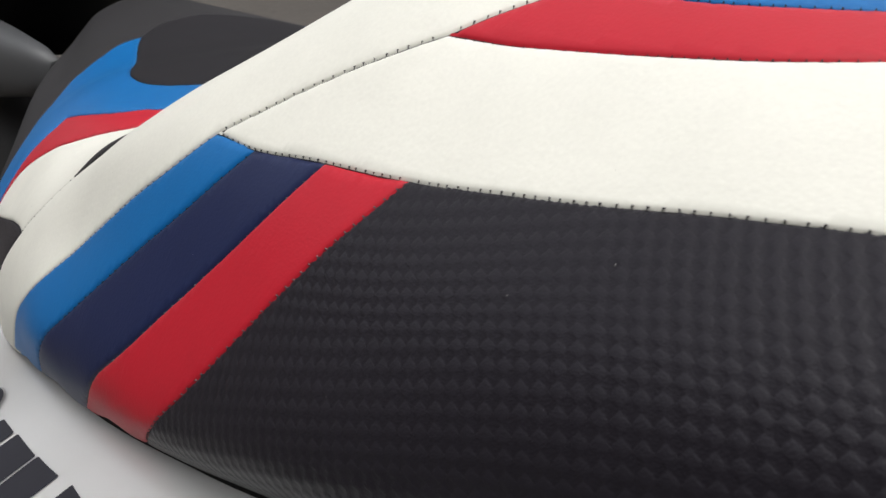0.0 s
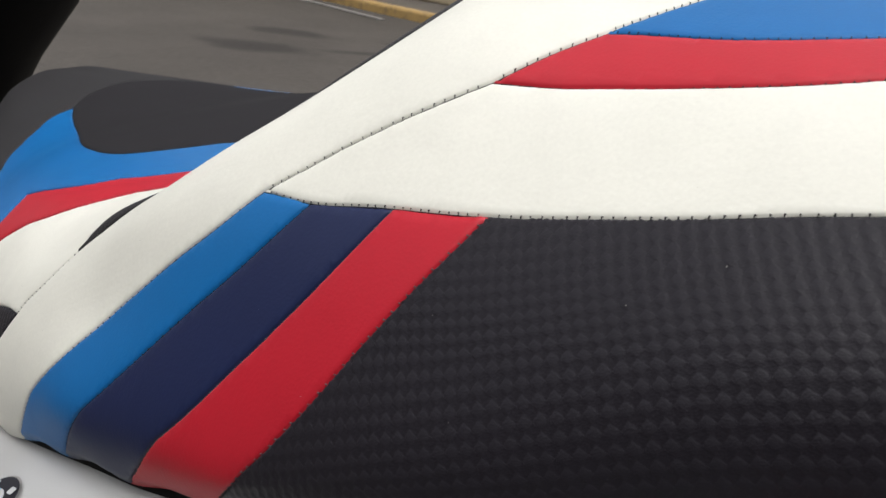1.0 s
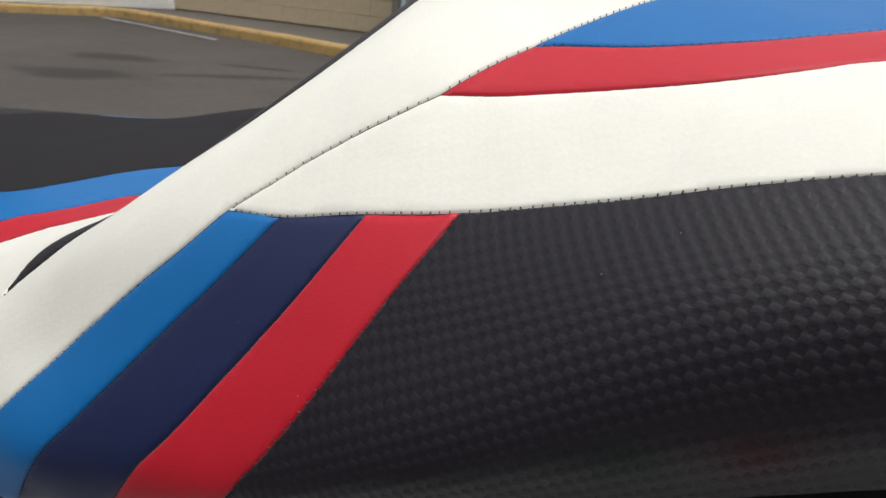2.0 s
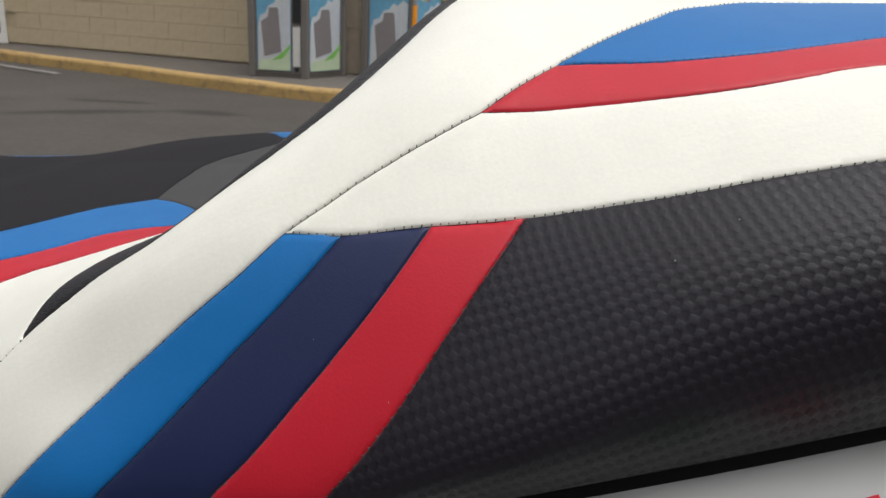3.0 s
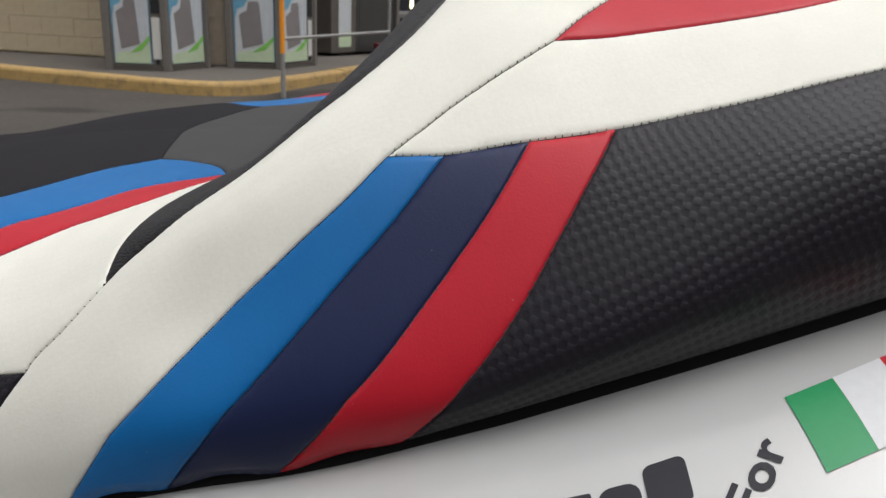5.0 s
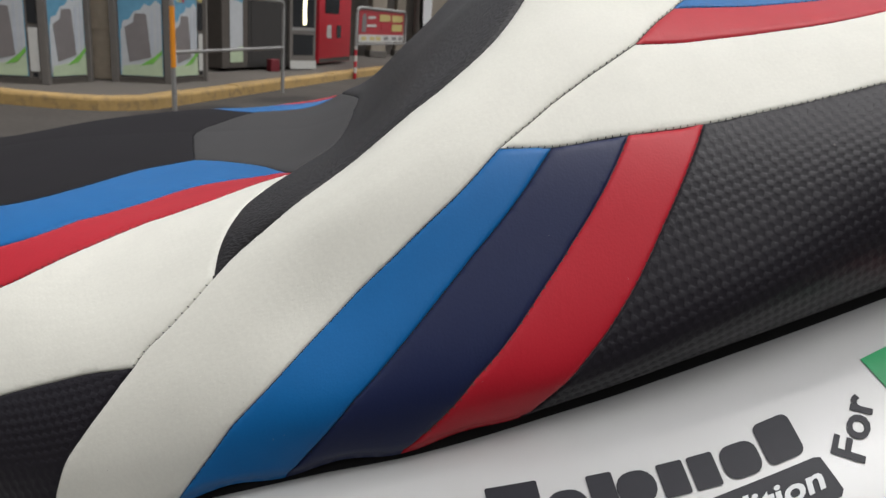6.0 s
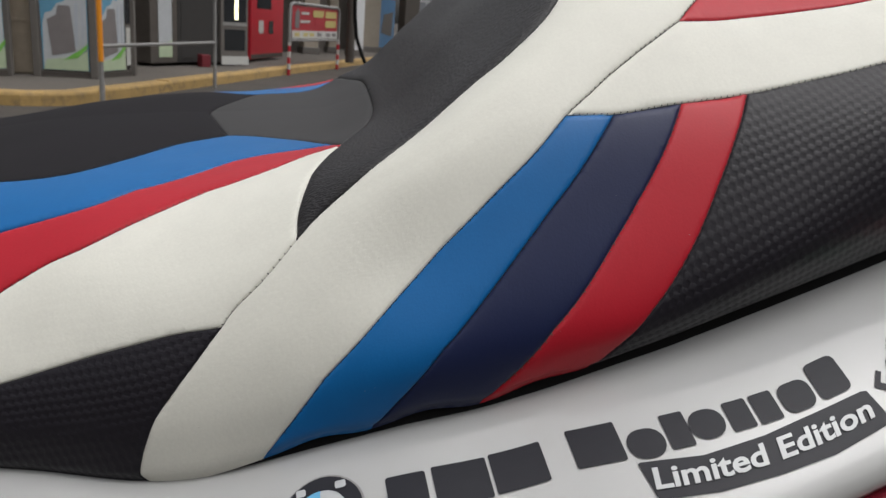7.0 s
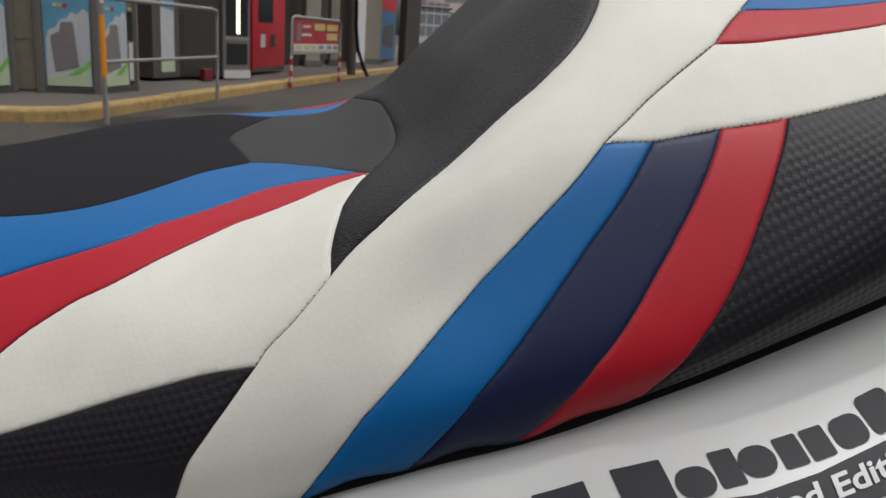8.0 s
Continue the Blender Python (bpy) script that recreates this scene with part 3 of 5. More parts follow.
def stitches(key, seat, side=1.0, pitch=0.0026, length=0.00056, slant=58.0, radius=0.00024, stop=None, mat=None):
    """The thread that shows along one seam: a row of short slanted stitches over a dark line, on both sides of the
    seat.
    """
    line = CURVES[key]
    line = line[line[:, 1] > 0.006]
    if stop:
        line = line[line[:, 0] < stop]
    run = np.concatenate([[0], np.cumsum(np.hypot(*np.diff(line, axis=0).T))])
    spots = np.arange(pitch, run[-1] - pitch / 2, pitch)
    spots = spots + np.random.uniform(-0.0003, 0.0003, len(spots))
    fx, fw = np.interp(spots, run, line[:, 0]), np.interp(spots, run, line[:, 1])
    tx, tw = np.interp(spots + 2e-4, run, line[:, 0]) - fx, np.interp(spots + 2e-4, run, line[:, 1]) - fw
    size = np.hypot(tx, tw) + 1e-12
    tx, tw = tx / size, tw / size
    fx, fw = fx - tw * 0.0003 * side, fw + tx * 0.0003 * side
    verts, faces = [], []
    for px, pw, ax, aw in zip(fx, fw, tx, tw):
        turn = radians(slant * side + random.uniform(-14, 14))
        dx, dw = ax * math.cos(turn) - aw * math.sin(turn), ax * math.sin(turn) + aw * math.cos(turn)
        half = length / 2 * random.uniform(0.75, 1.2)
        flat = np.array([(px + dx * half * k, pw + dw * half * k) for k in (-1, 0, 1)])
        v = ungirth(np.clip(flat[:, 1], 0, LENGTHS[-1]))
        p, nn = cover(flat[:, 0], v), cover_normal(flat[:, 0], v)
        p = p + nn * (np.array([-0.0006, -0.0001, -0.0003]))[:, None]
        way = p[2] - p[0]
        way /= np.linalg.norm(way)
        across = np.cross(way, nn[1])
        base = len(verts)
        for q, m, r in zip(p, nn, (0.5, 1.0, 0.5)):
            for ang in range(5):
                w = 2 * math.pi * ang / 5
                verts.append(q + radius * r * (across * math.cos(w) + m * math.sin(w)))
        for k in range(2):
            for ang in range(5):
                a, b = base + 5 * k + ang, base + 5 * k + (ang + 1) % 5
                faces.append((a, b, b + 5, a + 5))
        faces += [tuple(base + i for i in range(5))[::-1], tuple(base + 10 + i for i in range(5))]
    # the thread that runs down in the seam; its dark line also draws the groove's shadow
    lv = ungirth(np.clip(line[:, 1], 0, LENGTHS[-1]))
    base, core = len(verts), cover(line[:, 0], lv)
    nn = cover_normal(line[:, 0], lv)
    core = core - nn * 0.0008
    way = np.gradient(core, axis=0)
    over = np.cross(way, nn)
    over /= np.linalg.norm(over, axis=1)[:, None] + 1e-12
    for q, o, m in zip(core, over, nn):
        verts += [q + 0.00022 * (o * c + m * w) for c, w in ((1, 0), (0, 1), (-1, 0), (0, -1))]
    for k in range(len(core) - 1):
        for c in range(4):
            i, j = base + 4 * k + c, base + 4 * k + (c + 1) % 4
            faces.append((i, j, j + 4, i + 4))
    m = len(verts)
    verts += list(far_side(verts))
    faces += [tuple(m + i for i in f)[::-1] for f in faces]
    return tagged(solid("stitching", verts, faces, mat or THREAD, seat, "dark thread stitching and shade line along a seam", True), kind="stuff")


motorcycle = thing("motorcycle", label="white, red and black motorcycle parked on the forecourt", category="motorcycle")
# the foam under the cover
cx, cv = np.arange(-0.42, 0.4421, 0.02), np.arange(0.3, 6.01, 0.3)
gx, gv = [g.ravel() for g in np.meshgrid(cx, cv)]
half = cover(gx, gv) - cover_normal(gx, gv) * 0.008
half[-len(cx):, 1] = 0
n, m = len(cx), len(cv)
quads = [(r * n + i, r * n + i + 1, (r + 1) * n + i + 1, (r + 1) * n + i) for r in range(m - 1) for i in range(n - 1)]
seat = solid("seat", np.vstack([half, far_side(half)]), quads + [tuple(n * m + i for i in f)[::-1] for f in quads], RUBBER, motorcycle, "padded seat covered in white, red, blue and black sewn vinyl", True)
HEM = lambda a, b: [(a, 0), (b, 0)]
panel("white_band", WHITE, ring("band_black", [(END, 5.3)], "-band_upper", "-band_middle", "-band_lower", "band_blue", HEM(-0.03, -0.065), "-band_carbon", "-band_white"), 0.0022, seat, "white embossed vinyl band")
panel("blue_stripe", BLUE, ring("band_blue", HEM(-0.02, 0.01), "-blue_navy", [B, A]), 0.0020, seat, "blue vinyl stripe")
panel("navy_stripe", NAVY, ring("blue_navy", HEM(0.018, 0.05), "-navy_red", [C, B]), 0.0020, seat, "navy blue vinyl stripe")
panel("red_stripe", RED, ring("navy_red", HEM(0.058, 0.088), "-red_carbon", [D, C]), 0.0020, seat, "red vinyl stripe")
panel("side_panel", CARBON, ring("red_carbon", HEM(0.096, END), [(END, 1.0), (END, 2.0)], "-white_carbon"), 0.00060, seat, "black woven carbon-look vinyl", weave=0.00003, fine_to=0.27)
panel("upper_side_panel", WHITE, ring("white_stripes", "white_carbon", [(END, 3.8)], "-white_red", "-band_lower"), 0.0022, seat, "white embossed vinyl")
panel("upper_red_panel", RED, ring("white_red", "-red_blue", "-band_middle"), 0.0022, seat, "red vinyl")
panel("upper_blue_panel", BLUE, ring("red_blue", "-band_upper"), 0.0022, seat, "blue vinyl")
panel("pillion_top", BLACK, ring("notch", "band_black", [(END, 6)], [(0.2, 6)], "-grey_back"), 0.0030, seat, "black grained vinyl", closed_top=True, puff=0.0016)
panel("grey_patch", GREY, ring("grey_blue", "grey_front", "-grey_back"), 0.0030, seat, "plain dark grey vinyl", closed_top=True)
panel("rider_top", MATT, ring("black_blue", "front_cross", "-grey_front"), 0.0035, seat, "matt black vinyl", closed_top=True)
panel("rider_blue_panel", BLUE, ring("rider_red_blue", "red_end", "carbon_end", HEM(-0.138, -0.150), "-blue_outer", "-black_blue", "-grey_blue"), 0.0025, seat, "blue vinyl")
panel("rider_red_panel", RED, ring("rider_red_blue", "red_end", "-rider_white_red"), 0.0022, seat, "red vinyl")
panel("rider_white_panel", WHITE, ring("rider_white_red", "-rider_carbon", "-band_white", "-notch"), 0.0022, seat, "white embossed vinyl")
panel("rider_side_panel", CARBON, ring("rider_carbon", "carbon_end", HEM(-0.13, -0.075), "-band_carbon"), 0.0007, seat, "black woven carbon-look vinyl", weave=0.00003)
panel("nose_panel", NOSE, ring("blue_outer", [(-0.2, 0), (-0.426, 0), (-0.426, 3), (-0.426, 6)], "-front_cross"), 0.0045, seat, "dull dark grey vinyl", closed_top=True)
for key, side, stop in (("band_blue", 1, None), ("blue_navy", 1, None), ("navy_red", 1, None), ("red_carbon", -1, None), ("band_lower", 1, None), ("band_middle", 1, None), ("band_upper", 1, 0.26), ("white_stripes", 1, None), ("white_carbon", 1, 0.27), ("white_red", -1, 0.27), ("red_blue", 1, 0.27), ("band_white", -1, None), ("rider_carbon", 1, None), ("rider_white_red", -1, None), ("rider_red_blue", 1, None)):
    stitches(key, seat, side, stop=stop, mat=THREAD_LIT if key in ("red_carbon", "navy_red") else None)


# ---- the seat's pan and rubber edge under the hem ----
def skirt(name, mat, parent, x0, x1, rows, step=0.006, label=""):
    """A lofted strip on both sides that follows the seat's hem: rows of (outwards, up) from the hem line."""
    xs = np.arange(x0, x1 + step / 2, step)
    hy, hz = RAIL_Y[0](xs), RAIL_Z[0](xs) + SEAT_Z
    for side in (-1, 1):
        verts = [(x, side * (y + o), z + u + (LEAN * y - 0.5 * min(max(y - 0.138, 0), 0.05) if side > 0 else 0)) for o, u in rows for x, y, z in zip(xs, hy, hz)]
        n = len(xs)
        faces = [(r * n + i, r * n + i + 1, (r + 1) * n + i + 1, (r + 1) * n + i) for r in range(len(rows) - 1) for i in range(n - 1)]
        bm = bmesh.new()
        vs = [bm.verts.new(v) for v in verts]
        for f in faces:
            bm.faces.new([vs[i] for i in f])
        part(name, bm, mat, parent, label, True)


# specks of dust and lint lying on the cover
verts, faces = [], []
for k in range(34):
    x, v, r = random.uniform(-0.14, 0.26), random.uniform(0.6, 5.6), random.uniform(0.00006, 0.00014)
    p = cover(np.array([x]), np.array([v]))[0]
    q = cover_normal(np.array([x]), np.array([v]))[0]
    a = np.cross(q, (0.3, 0.5, 0.8))
    a /= np.linalg.norm(a)
    b = np.cross(q, a) * random.uniform(0.5, 2.2)
    base = len(verts)
    verts += [p + q * 0.0003 + r * (a * math.cos(w) + b * math.sin(w)) for w in (math.pi * i / 3 for i in range(6))]
    verts.append(p + q * (0.0003 + r * 0.7))
    faces += [(base + i, base + (i + 1) % 6, base + 6) for i in range(6)]
tagged(solid("dust", verts, faces, LINT, seat, "pale specks of dust"), kind="stuff")
skirt("edge_trim", RUBBER, seat, -0.40, 0.44, ((-0.05, 0.010), (-0.02, 0.004), (-0.006, 0.001), (-0.0045, -0.002), (-0.0045, -0.006), (-0.006, -0.010), (-0.03, -0.018), (-0.06, -0.016)), label="black rubber edge")


# ---- the white tail fairing below the seat ----
def tail(x, d):
    """A point of the left fairing's skin: x along, d outwards from the seat's hem."""
    x, d = np.asarray(x, float), np.asarray(d, float)
    brim = 0.0035 * np.exp(-(d / 0.007) ** 2) * np.clip((0.12 - x) / 0.06, 0, 1)  # the edge rises to the hem towards the front
    return np.stack([x, -(RAIL_Y[0](x) + d), SEAT_Z + RAIL_Z[0](x) - 0.0060 + brim - 0.25 * d - 3.6 * d * d], -1)


xs = np.arange(-0.22, 0.4401, 0.006)
across = [-0.030, -0.015, -0.005, 0.0, 0.006, 0.012, 0.018, 0.024, 0.030, 0.036, 0.042, 0.048, 0.052, 0.055, 0.057]


def shells(name, rows, mat, label):
    """One body panel with its mirrored twin: rows of points along the motorcycle."""
    n, k = len(rows[0]), len(rows)
    faces = [(r * n + i, r * n + i + 1, (r + 1) * n + i + 1, (r + 1) * n + i) for r in range(k - 1) for i in range(n - 1)]
    near = np.vstack(rows)
    verts = np.vstack([near, far_side(near)])
    bm = bmesh.new()
    vs = [bm.verts.new(v) for v in verts]
    for f in faces:
        bm.faces.new([vs[i] for i in f])
        bm.faces.new([vs[n * k + i] for i in f][::-1])
    return part(name, bm, mat, motorcycle, label, True)


rows = [tail(xs, np.full(len(xs), d)) for d in across]
lip = rows[-1]
for out_by, down in ((0.0022, 0.0017), (0.0040, 0.0040), (0.0050, 0.0070), (0.0052, 0.0095), (0.0035, 0.0130), (-0.012, 0.0160)):
    rows.append(lip + np.array([0, -out_by, -down]))
fairing = shells("tail_fairing", rows, PAINT, "glossy white tail fairing under the seat")
for side in (1, -1):
    rows = [(lip if side > 0 else far_side(lip)) + np.array([0, o * side, -u]) for o, u in ((0.004, 0.0165), (-0.004, 0.0145), (-0.010, 0.0175), (-0.014, 0.027), (-0.012, 0.075), (0.0, 0.12), (0.05, 0.17))]
    n = len(xs)
    solid("side_cover", np.vstack(rows), [(r * n + i, r * n + i + 1, (r + 1) * n + i + 1, (r + 1) * n + i)[::side] for r in range(len(rows) - 1) for i in range(n - 1)], DARK_RED, motorcycle, "dark red glossy side cover", True)


def sticker(name, outline, mat, parent, lift=0.0004, label=""):
    """A thin flat decal laid on the left fairing: an outline in (x, d), filled with small triangles."""
    loop = []
    pts = np.array(outline, float)
    for a, b in zip(pts, np.roll(pts, -1, axis=0)):
        k = max(1, int(np.hypot(*(b - a)) / 0.002))
        loop += [a + (b - a) * i / k for i in range(k)]
    loop = np.array(loop)
    low, high = loop.min(0), loop.max(0)
    grid = np.array([(x, d) for x in np.arange(low[0], high[0], 0.003) for d in np.arange(low[1], high[1], 0.003)])
    grid = grid[inside(grid, loop)] if len(grid) else grid
    if len(grid):
        grid = grid[gap(grid, loop)[0] > 0.001]
    every = np.vstack([loop, grid]) if len(grid) else loop
    verts, _, faces, _, _, _ = delaunay_2d_cdt([Vector(p) for p in every], [], [list(range(len(loop)))], 1, 1e-7)
    flat = np.array([tuple(v) for v in verts])
    return lay(name, flat, [tuple(f) for f in faces], mat, parent, lift, label)


def lay(name, flat, faces, mat, parent, lift, label=""):
    p = tail(flat[:, 0], flat[:, 1])
    a, b = tail(flat[:, 0] + 1e-4, flat[:, 1]) - p, tail(flat[:, 0], flat[:, 1] + 1e-4) - p
    nn = np.cross(b, a)
    nn /= np.linalg.norm(nn, axis=1)[:, None]
    nn *= np.sign(nn[:, 2:])
    p = p + nn * lift
    bm = bmesh.new()
    vs = [bm.verts.new(v) for v in p]
    for f in faces:
        q = [vs[i] for i in f]
        e = (q[1].co - q[0].co).cross(q[2].co - q[0].co)
        try:
            bm.faces.new(q if e.dot(Vector(nn[f[0]])) > 0 else q[::-1])
        except ValueError:
            pass
    me = bpy.data.meshes.new(name)
    bm.to_mesh(me)
    bm.free()
    me.materials.append(mat)
    ob = new(name, me)
    ob.parent = parent
    if label:
        tagged(ob, label=label)
    return ob


def lettering(words, start, end, height, mat, parent, lift, label="", sag=0.0):
    """Readable words in the built-in font, from start to end (x, d of the baseline), laid on the fairing."""
    cu = bpy.data.curves.new("words", "FONT")
    cu.body, cu.size, cu.resolution_u, cu.offset = words, 1.0, 3, 0.024
    ob = new("words", cu)
    me = bpy.data.meshes.new_from_object(ob.evaluated_get(bpy.context.evaluated_depsgraph_get()))
    bpy.data.objects.remove(ob)
    co = np.array([tuple(v.co)[:2] for v in me.vertices])
    faces = [tuple(p.vertices) for p in me.polygons]
    bpy.data.meshes.remove(me)
    co[:, 0] = (co[:, 0] - co[:, 0].min()) / (co[:, 0].max() - co[:, 0].min())
    co[:, 1] = co[:, 1] / 0.74 * height
    way = np.array(end, float) - np.array(start, float)
    size = np.hypot(*way)
    up = np.array([way[1], -way[0]]) / size
    flat = np.array(start) + co[:, :1] * way + (co[:, 1:] - sag * 4 * co[:, :1] * (1 - co[:, :1])) * up
    return lay("lettering", flat, faces, mat, parent, lift, label)


def rounded(cx, cd, w, h, lean, r=0.25, n=4):
    """A rounded block's outline at (cx, cd), w wide and h high, its base line rising by lean."""
    pts = []
    r = r * min(w, h)
    for sx, sy, a0 in ((1, 1, 0), (-1, 1, 90), (-1, -1, 180), (1, -1, 270)):
        for k in range(n + 1):
            a = radians(a0 + 90 * k / n)
            pts.append((sx * (w / 2 - r) + r * math.cos(a), sy * (h / 2 - r) + r * math.sin(a)))
    return [(cx + px - py * 0.10, cd + lean * px - py) for px, py in pts]


# the maker's name is drawn as plain blocks of the letters' widths
for x, d, w, h, soft, lean in ((0.0232, 0.0212, 0.0128, 0.0142, 0.08, 0.04), (0.0405, 0.0213, 0.0178, 0.0142, 0.05, 0.04), (0.0590, 0.0216, 0.0172, 0.0142, 0.05, 0.04), (0.0842, 0.0233, 0.0158, 0.0142, 0.05, 0.19), (0.0997, 0.0292, 0.0122, 0.0104, 0.48, 0.18), (0.1104, 0.0288, 0.0078, 0.0124, 0.10, 0.15), (0.1203, 0.0306, 0.0118, 0.0104, 0.48, 0.13), (0.1314, 0.0319, 0.0080, 0.0104, 0.10, 0.11), (0.1407, 0.0329, 0.0080, 0.0104, 0.10, 0.08), (0.1520, 0.0335, 0.0116, 0.0104, 0.35, 0.03), (0.1648, 0.0316, 0.0118, 0.0136, 0.20, -0.04)):
    sticker("maker_block", rounded(x, d, w, h, lean, soft), DECAL, fairing)
sticker("edition_bar", [(0.095, 0.0345), (0.0959, 0.0342), (0.1156, 0.0393), (0.1363, 0.0409), (0.1592, 0.0406), (0.1727, 0.0403), (0.1747, 0.0409), (0.1777, 0.0507), (0.1765, 0.0522), (0.1558, 0.0538), (0.1374, 0.0528), (0.1176, 0.0506), (0.099, 0.0465), (0.0979, 0.0452)], DECAL, fairing, 0.0004, "dark decal bar")
lettering("Limited Edition", (0.0982, 0.0433), (0.1729, 0.0487), 0.0064, DECAL_WHITE, fairing, 0.0009, "white lettering", 0.0030)
lettering("For", (0.1861, 0.0467), (0.1977, 0.0306), 0.0105, DECAL, fairing, 0.0004, "dark lettering")
for k, m in enumerate((DECAL_GREEN, FLAG_WHITE, DECAL_RED)):
    a, b = 0.2005 + 0.0144 * k, 0.2005 + 0.0144 * (k + 1)
    top = lambda x: 0.0166 - 0.105 * (x - 0.2005)
    sticker("flag_field", [(a, top(a)), (b, top(b)), (b + 0.005, top(b) + 0.0242), (a + 0.005, top(a) + 0.0242)], m, fairing, 0.0004 + 0.0001 * k)
EMB_X, EMB_D, EMB_R = -0.0040, 0.0212, 0.0132
disc = lambda r: [(EMB_X + r * math.cos(2 * math.pi * k / 40), EMB_D + 0.97 * r * math.sin(2 * math.pi * k / 40)) for k in range(40)]
sticker("emblem_ring", disc(EMB_R), DECAL, fairing, 0.0012)
sticker("emblem_centre", disc(EMB_R * 0.62), DECAL_WHITE, fairing, 0.0016)
for q in (0, 180):
    sticker("emblem_quarter", [(EMB_X, EMB_D)] + [(EMB_X + EMB_R * 0.61 * math.cos(radians(q + a)), EMB_D + EMB_R * 0.59 * math.sin(radians(q + a))) for a in range(0, 91, 10)], DECAL_BLUE, fairing, 0.0020)
sticker("emblem_rim", disc(EMB_R * 1.05), STEEL, fairing, 0.0008, "bright metal rim")
for x, w in ((-0.0062, 0.0030), (0.0062, 0.0034)):
    sticker("emblem_mark", rounded(EMB_X + x, EMB_D - EMB_R * 0.66, w, 0.0026, 0.0), DECAL_WHITE, fairing, 0.0018)

# ---- the tank and front of the motorcycle ----
def loft(rings):
    bm = bmesh.new()
    vs = [[bm.verts.new(p) for p in r] for r in rings]
    for r, s in zip(vs, vs[1:]):
        for k in range(len(r)):
            bm.faces.new((r[k], r[(k + 1) % len(r)], s[(k + 1) % len(s)], s[k]))
    bm.faces.new(vs[0][::-1])
    bm.faces.new(vs[-1])
    return bm


def oval(x, y, z, a, b, n=28, square=2.6):
    pts = []
    for k in range(n):
        w = 2 * math.pi * k / n
        c, s = math.cos(w), math.sin(w)
        pts.append((x, y + a * math.copysign(abs(c) ** (2 / square), c), z + b * math.copysign(abs(s) ** (2 / square), s)))
    return pts


def level(x, z, a, b, n=32, square=3.0):
    """A level ring whose rear end is at x: a long and b wide, both halved."""
    return [(px - a, py, z) for px, py in ((x + a * math.copysign(abs(math.cos(w)) ** (2 / square), math.cos(w)), b * math.copysign(abs(math.sin(w)) ** (2 / square), math.sin(w))) for w in (2 * math.pi * k / n for k in range(n)))]


part("fuel_tank", loft([level(x, SEAT_Z + z, a, b) for x, z, a, b in ((-0.70, -0.16, 0.12, 0.07), (-0.66, -0.135, 0.18, 0.095), (-0.59, -0.065, 0.24, 0.105), (-0.51, 0.0, 0.29, 0.115), (-0.465, 0.06, 0.32, 0.125), (-0.48, 0.13, 0.31, 0.13), (-0.54, 0.18, 0.25, 0.11), (-0.62, 0.205, 0.16, 0.07), (-0.70, 0.21, 0.05, 0.02))]), TANK_BLACK, motorcycle, "satin black fuel tank", True)
part("tank_side_panel", loft([oval(-0.385, -0.098, 0.790, 0.006, 0.010), oval(-0.41, -0.105, 0.786, 0.014, 0.022), oval(-0.48, -0.112, 0.776, 0.024, 0.032), oval(-0.60, -0.120, 0.762, 0.030, 0.042), oval(-0.74, -0.12, 0.745, 0.026, 0.036)]), SILVER, motorcycle, "silver grey plastic panel", True)
part("chassis", loft([oval(0.38, 0, 0.72, 0.10, 0.06), oval(0.20, 0, 0.66, 0.16, 0.09), oval(-0.2, 0, 0.58, 0.15, 0.13), oval(-0.55, 0, 0.52, 0.16, 0.22), oval(-0.85, 0, 0.50, 0.12, 0.18)]), TANK_BLACK, motorcycle, "", True)


def wheel(x, parent, radius=0.30, width=0.07):
    section = [(radius, width * 0.25), (radius * 0.98, width * 0.45), (radius * 0.88, width * 0.5), (radius * 0.78, width * 0.4), (radius * 0.78, -width * 0.4), (radius * 0.88, -width * 0.5), (radius * 0.98, -width * 0.45), (radius, -width * 0.25)]
    bm = bmesh.new()
    n = 40
    vs = [[bm.verts.new((x + r * math.cos(2 * math.pi * k / n), w, radius + r * math.sin(2 * math.pi * k / n))) for r, w in section] for k in range(n)]
    for k in range(n):
        a, b = vs[k], vs[(k + 1) % n]
        for j in range(len(section)):
            bm.faces.new((a[j], a[(j + 1) % len(section)], b[(j + 1) % len(section)], b[j]))
    tyre = part("tyre", bm, RUBBER, parent, "", True)
    hub = tube([(x, -0.05, radius), (x, 0.05, radius)], 0.045, 20)
    for k in range(5):
        a = 2 * math.pi * k / 5
        t = tube([(x, 0, radius), (x + radius * 0.8 * math.cos(a), 0, radius + radius * 0.8 * math.sin(a))], 0.016, 8)
        me = bpy.data.meshes.new("tmp")
        t.to_mesh(me)
        t.free()
        hub.from_mesh(me)
        bpy.data.meshes.remove(me)
    part("rim", hub, SILVER, tyre, "", True)


wheel(0.30, motorcycle)
wheel(-1.25, motorcycle)
part("fork", tube([(-0.85, 0, 0.85), (-1.25, 0.0, 0.30)], 0.03, 12), SILVER, motorcycle, "", True)
part("swingarm", tube([(-0.45, 0.06, 0.40), (0.30, 0.06, 0.30)], 0.03, 12), TANK_BLACK, motorcycle, "", True)
part("stand", tube([(-0.35, -0.12, 0.40), (-0.42, -0.30, 0.0)], 0.012, 10), TANK_BLACK, motorcycle, "", True)


# ---- the forecourt: asphalt, kerb, pavement ----
def sheet(name, mat, outline, z, kind="structure", label=""):
    ob = part(name, slab(outline, z - 0.05, z), mat)
    return tagged(ob, label=label, kind=kind)


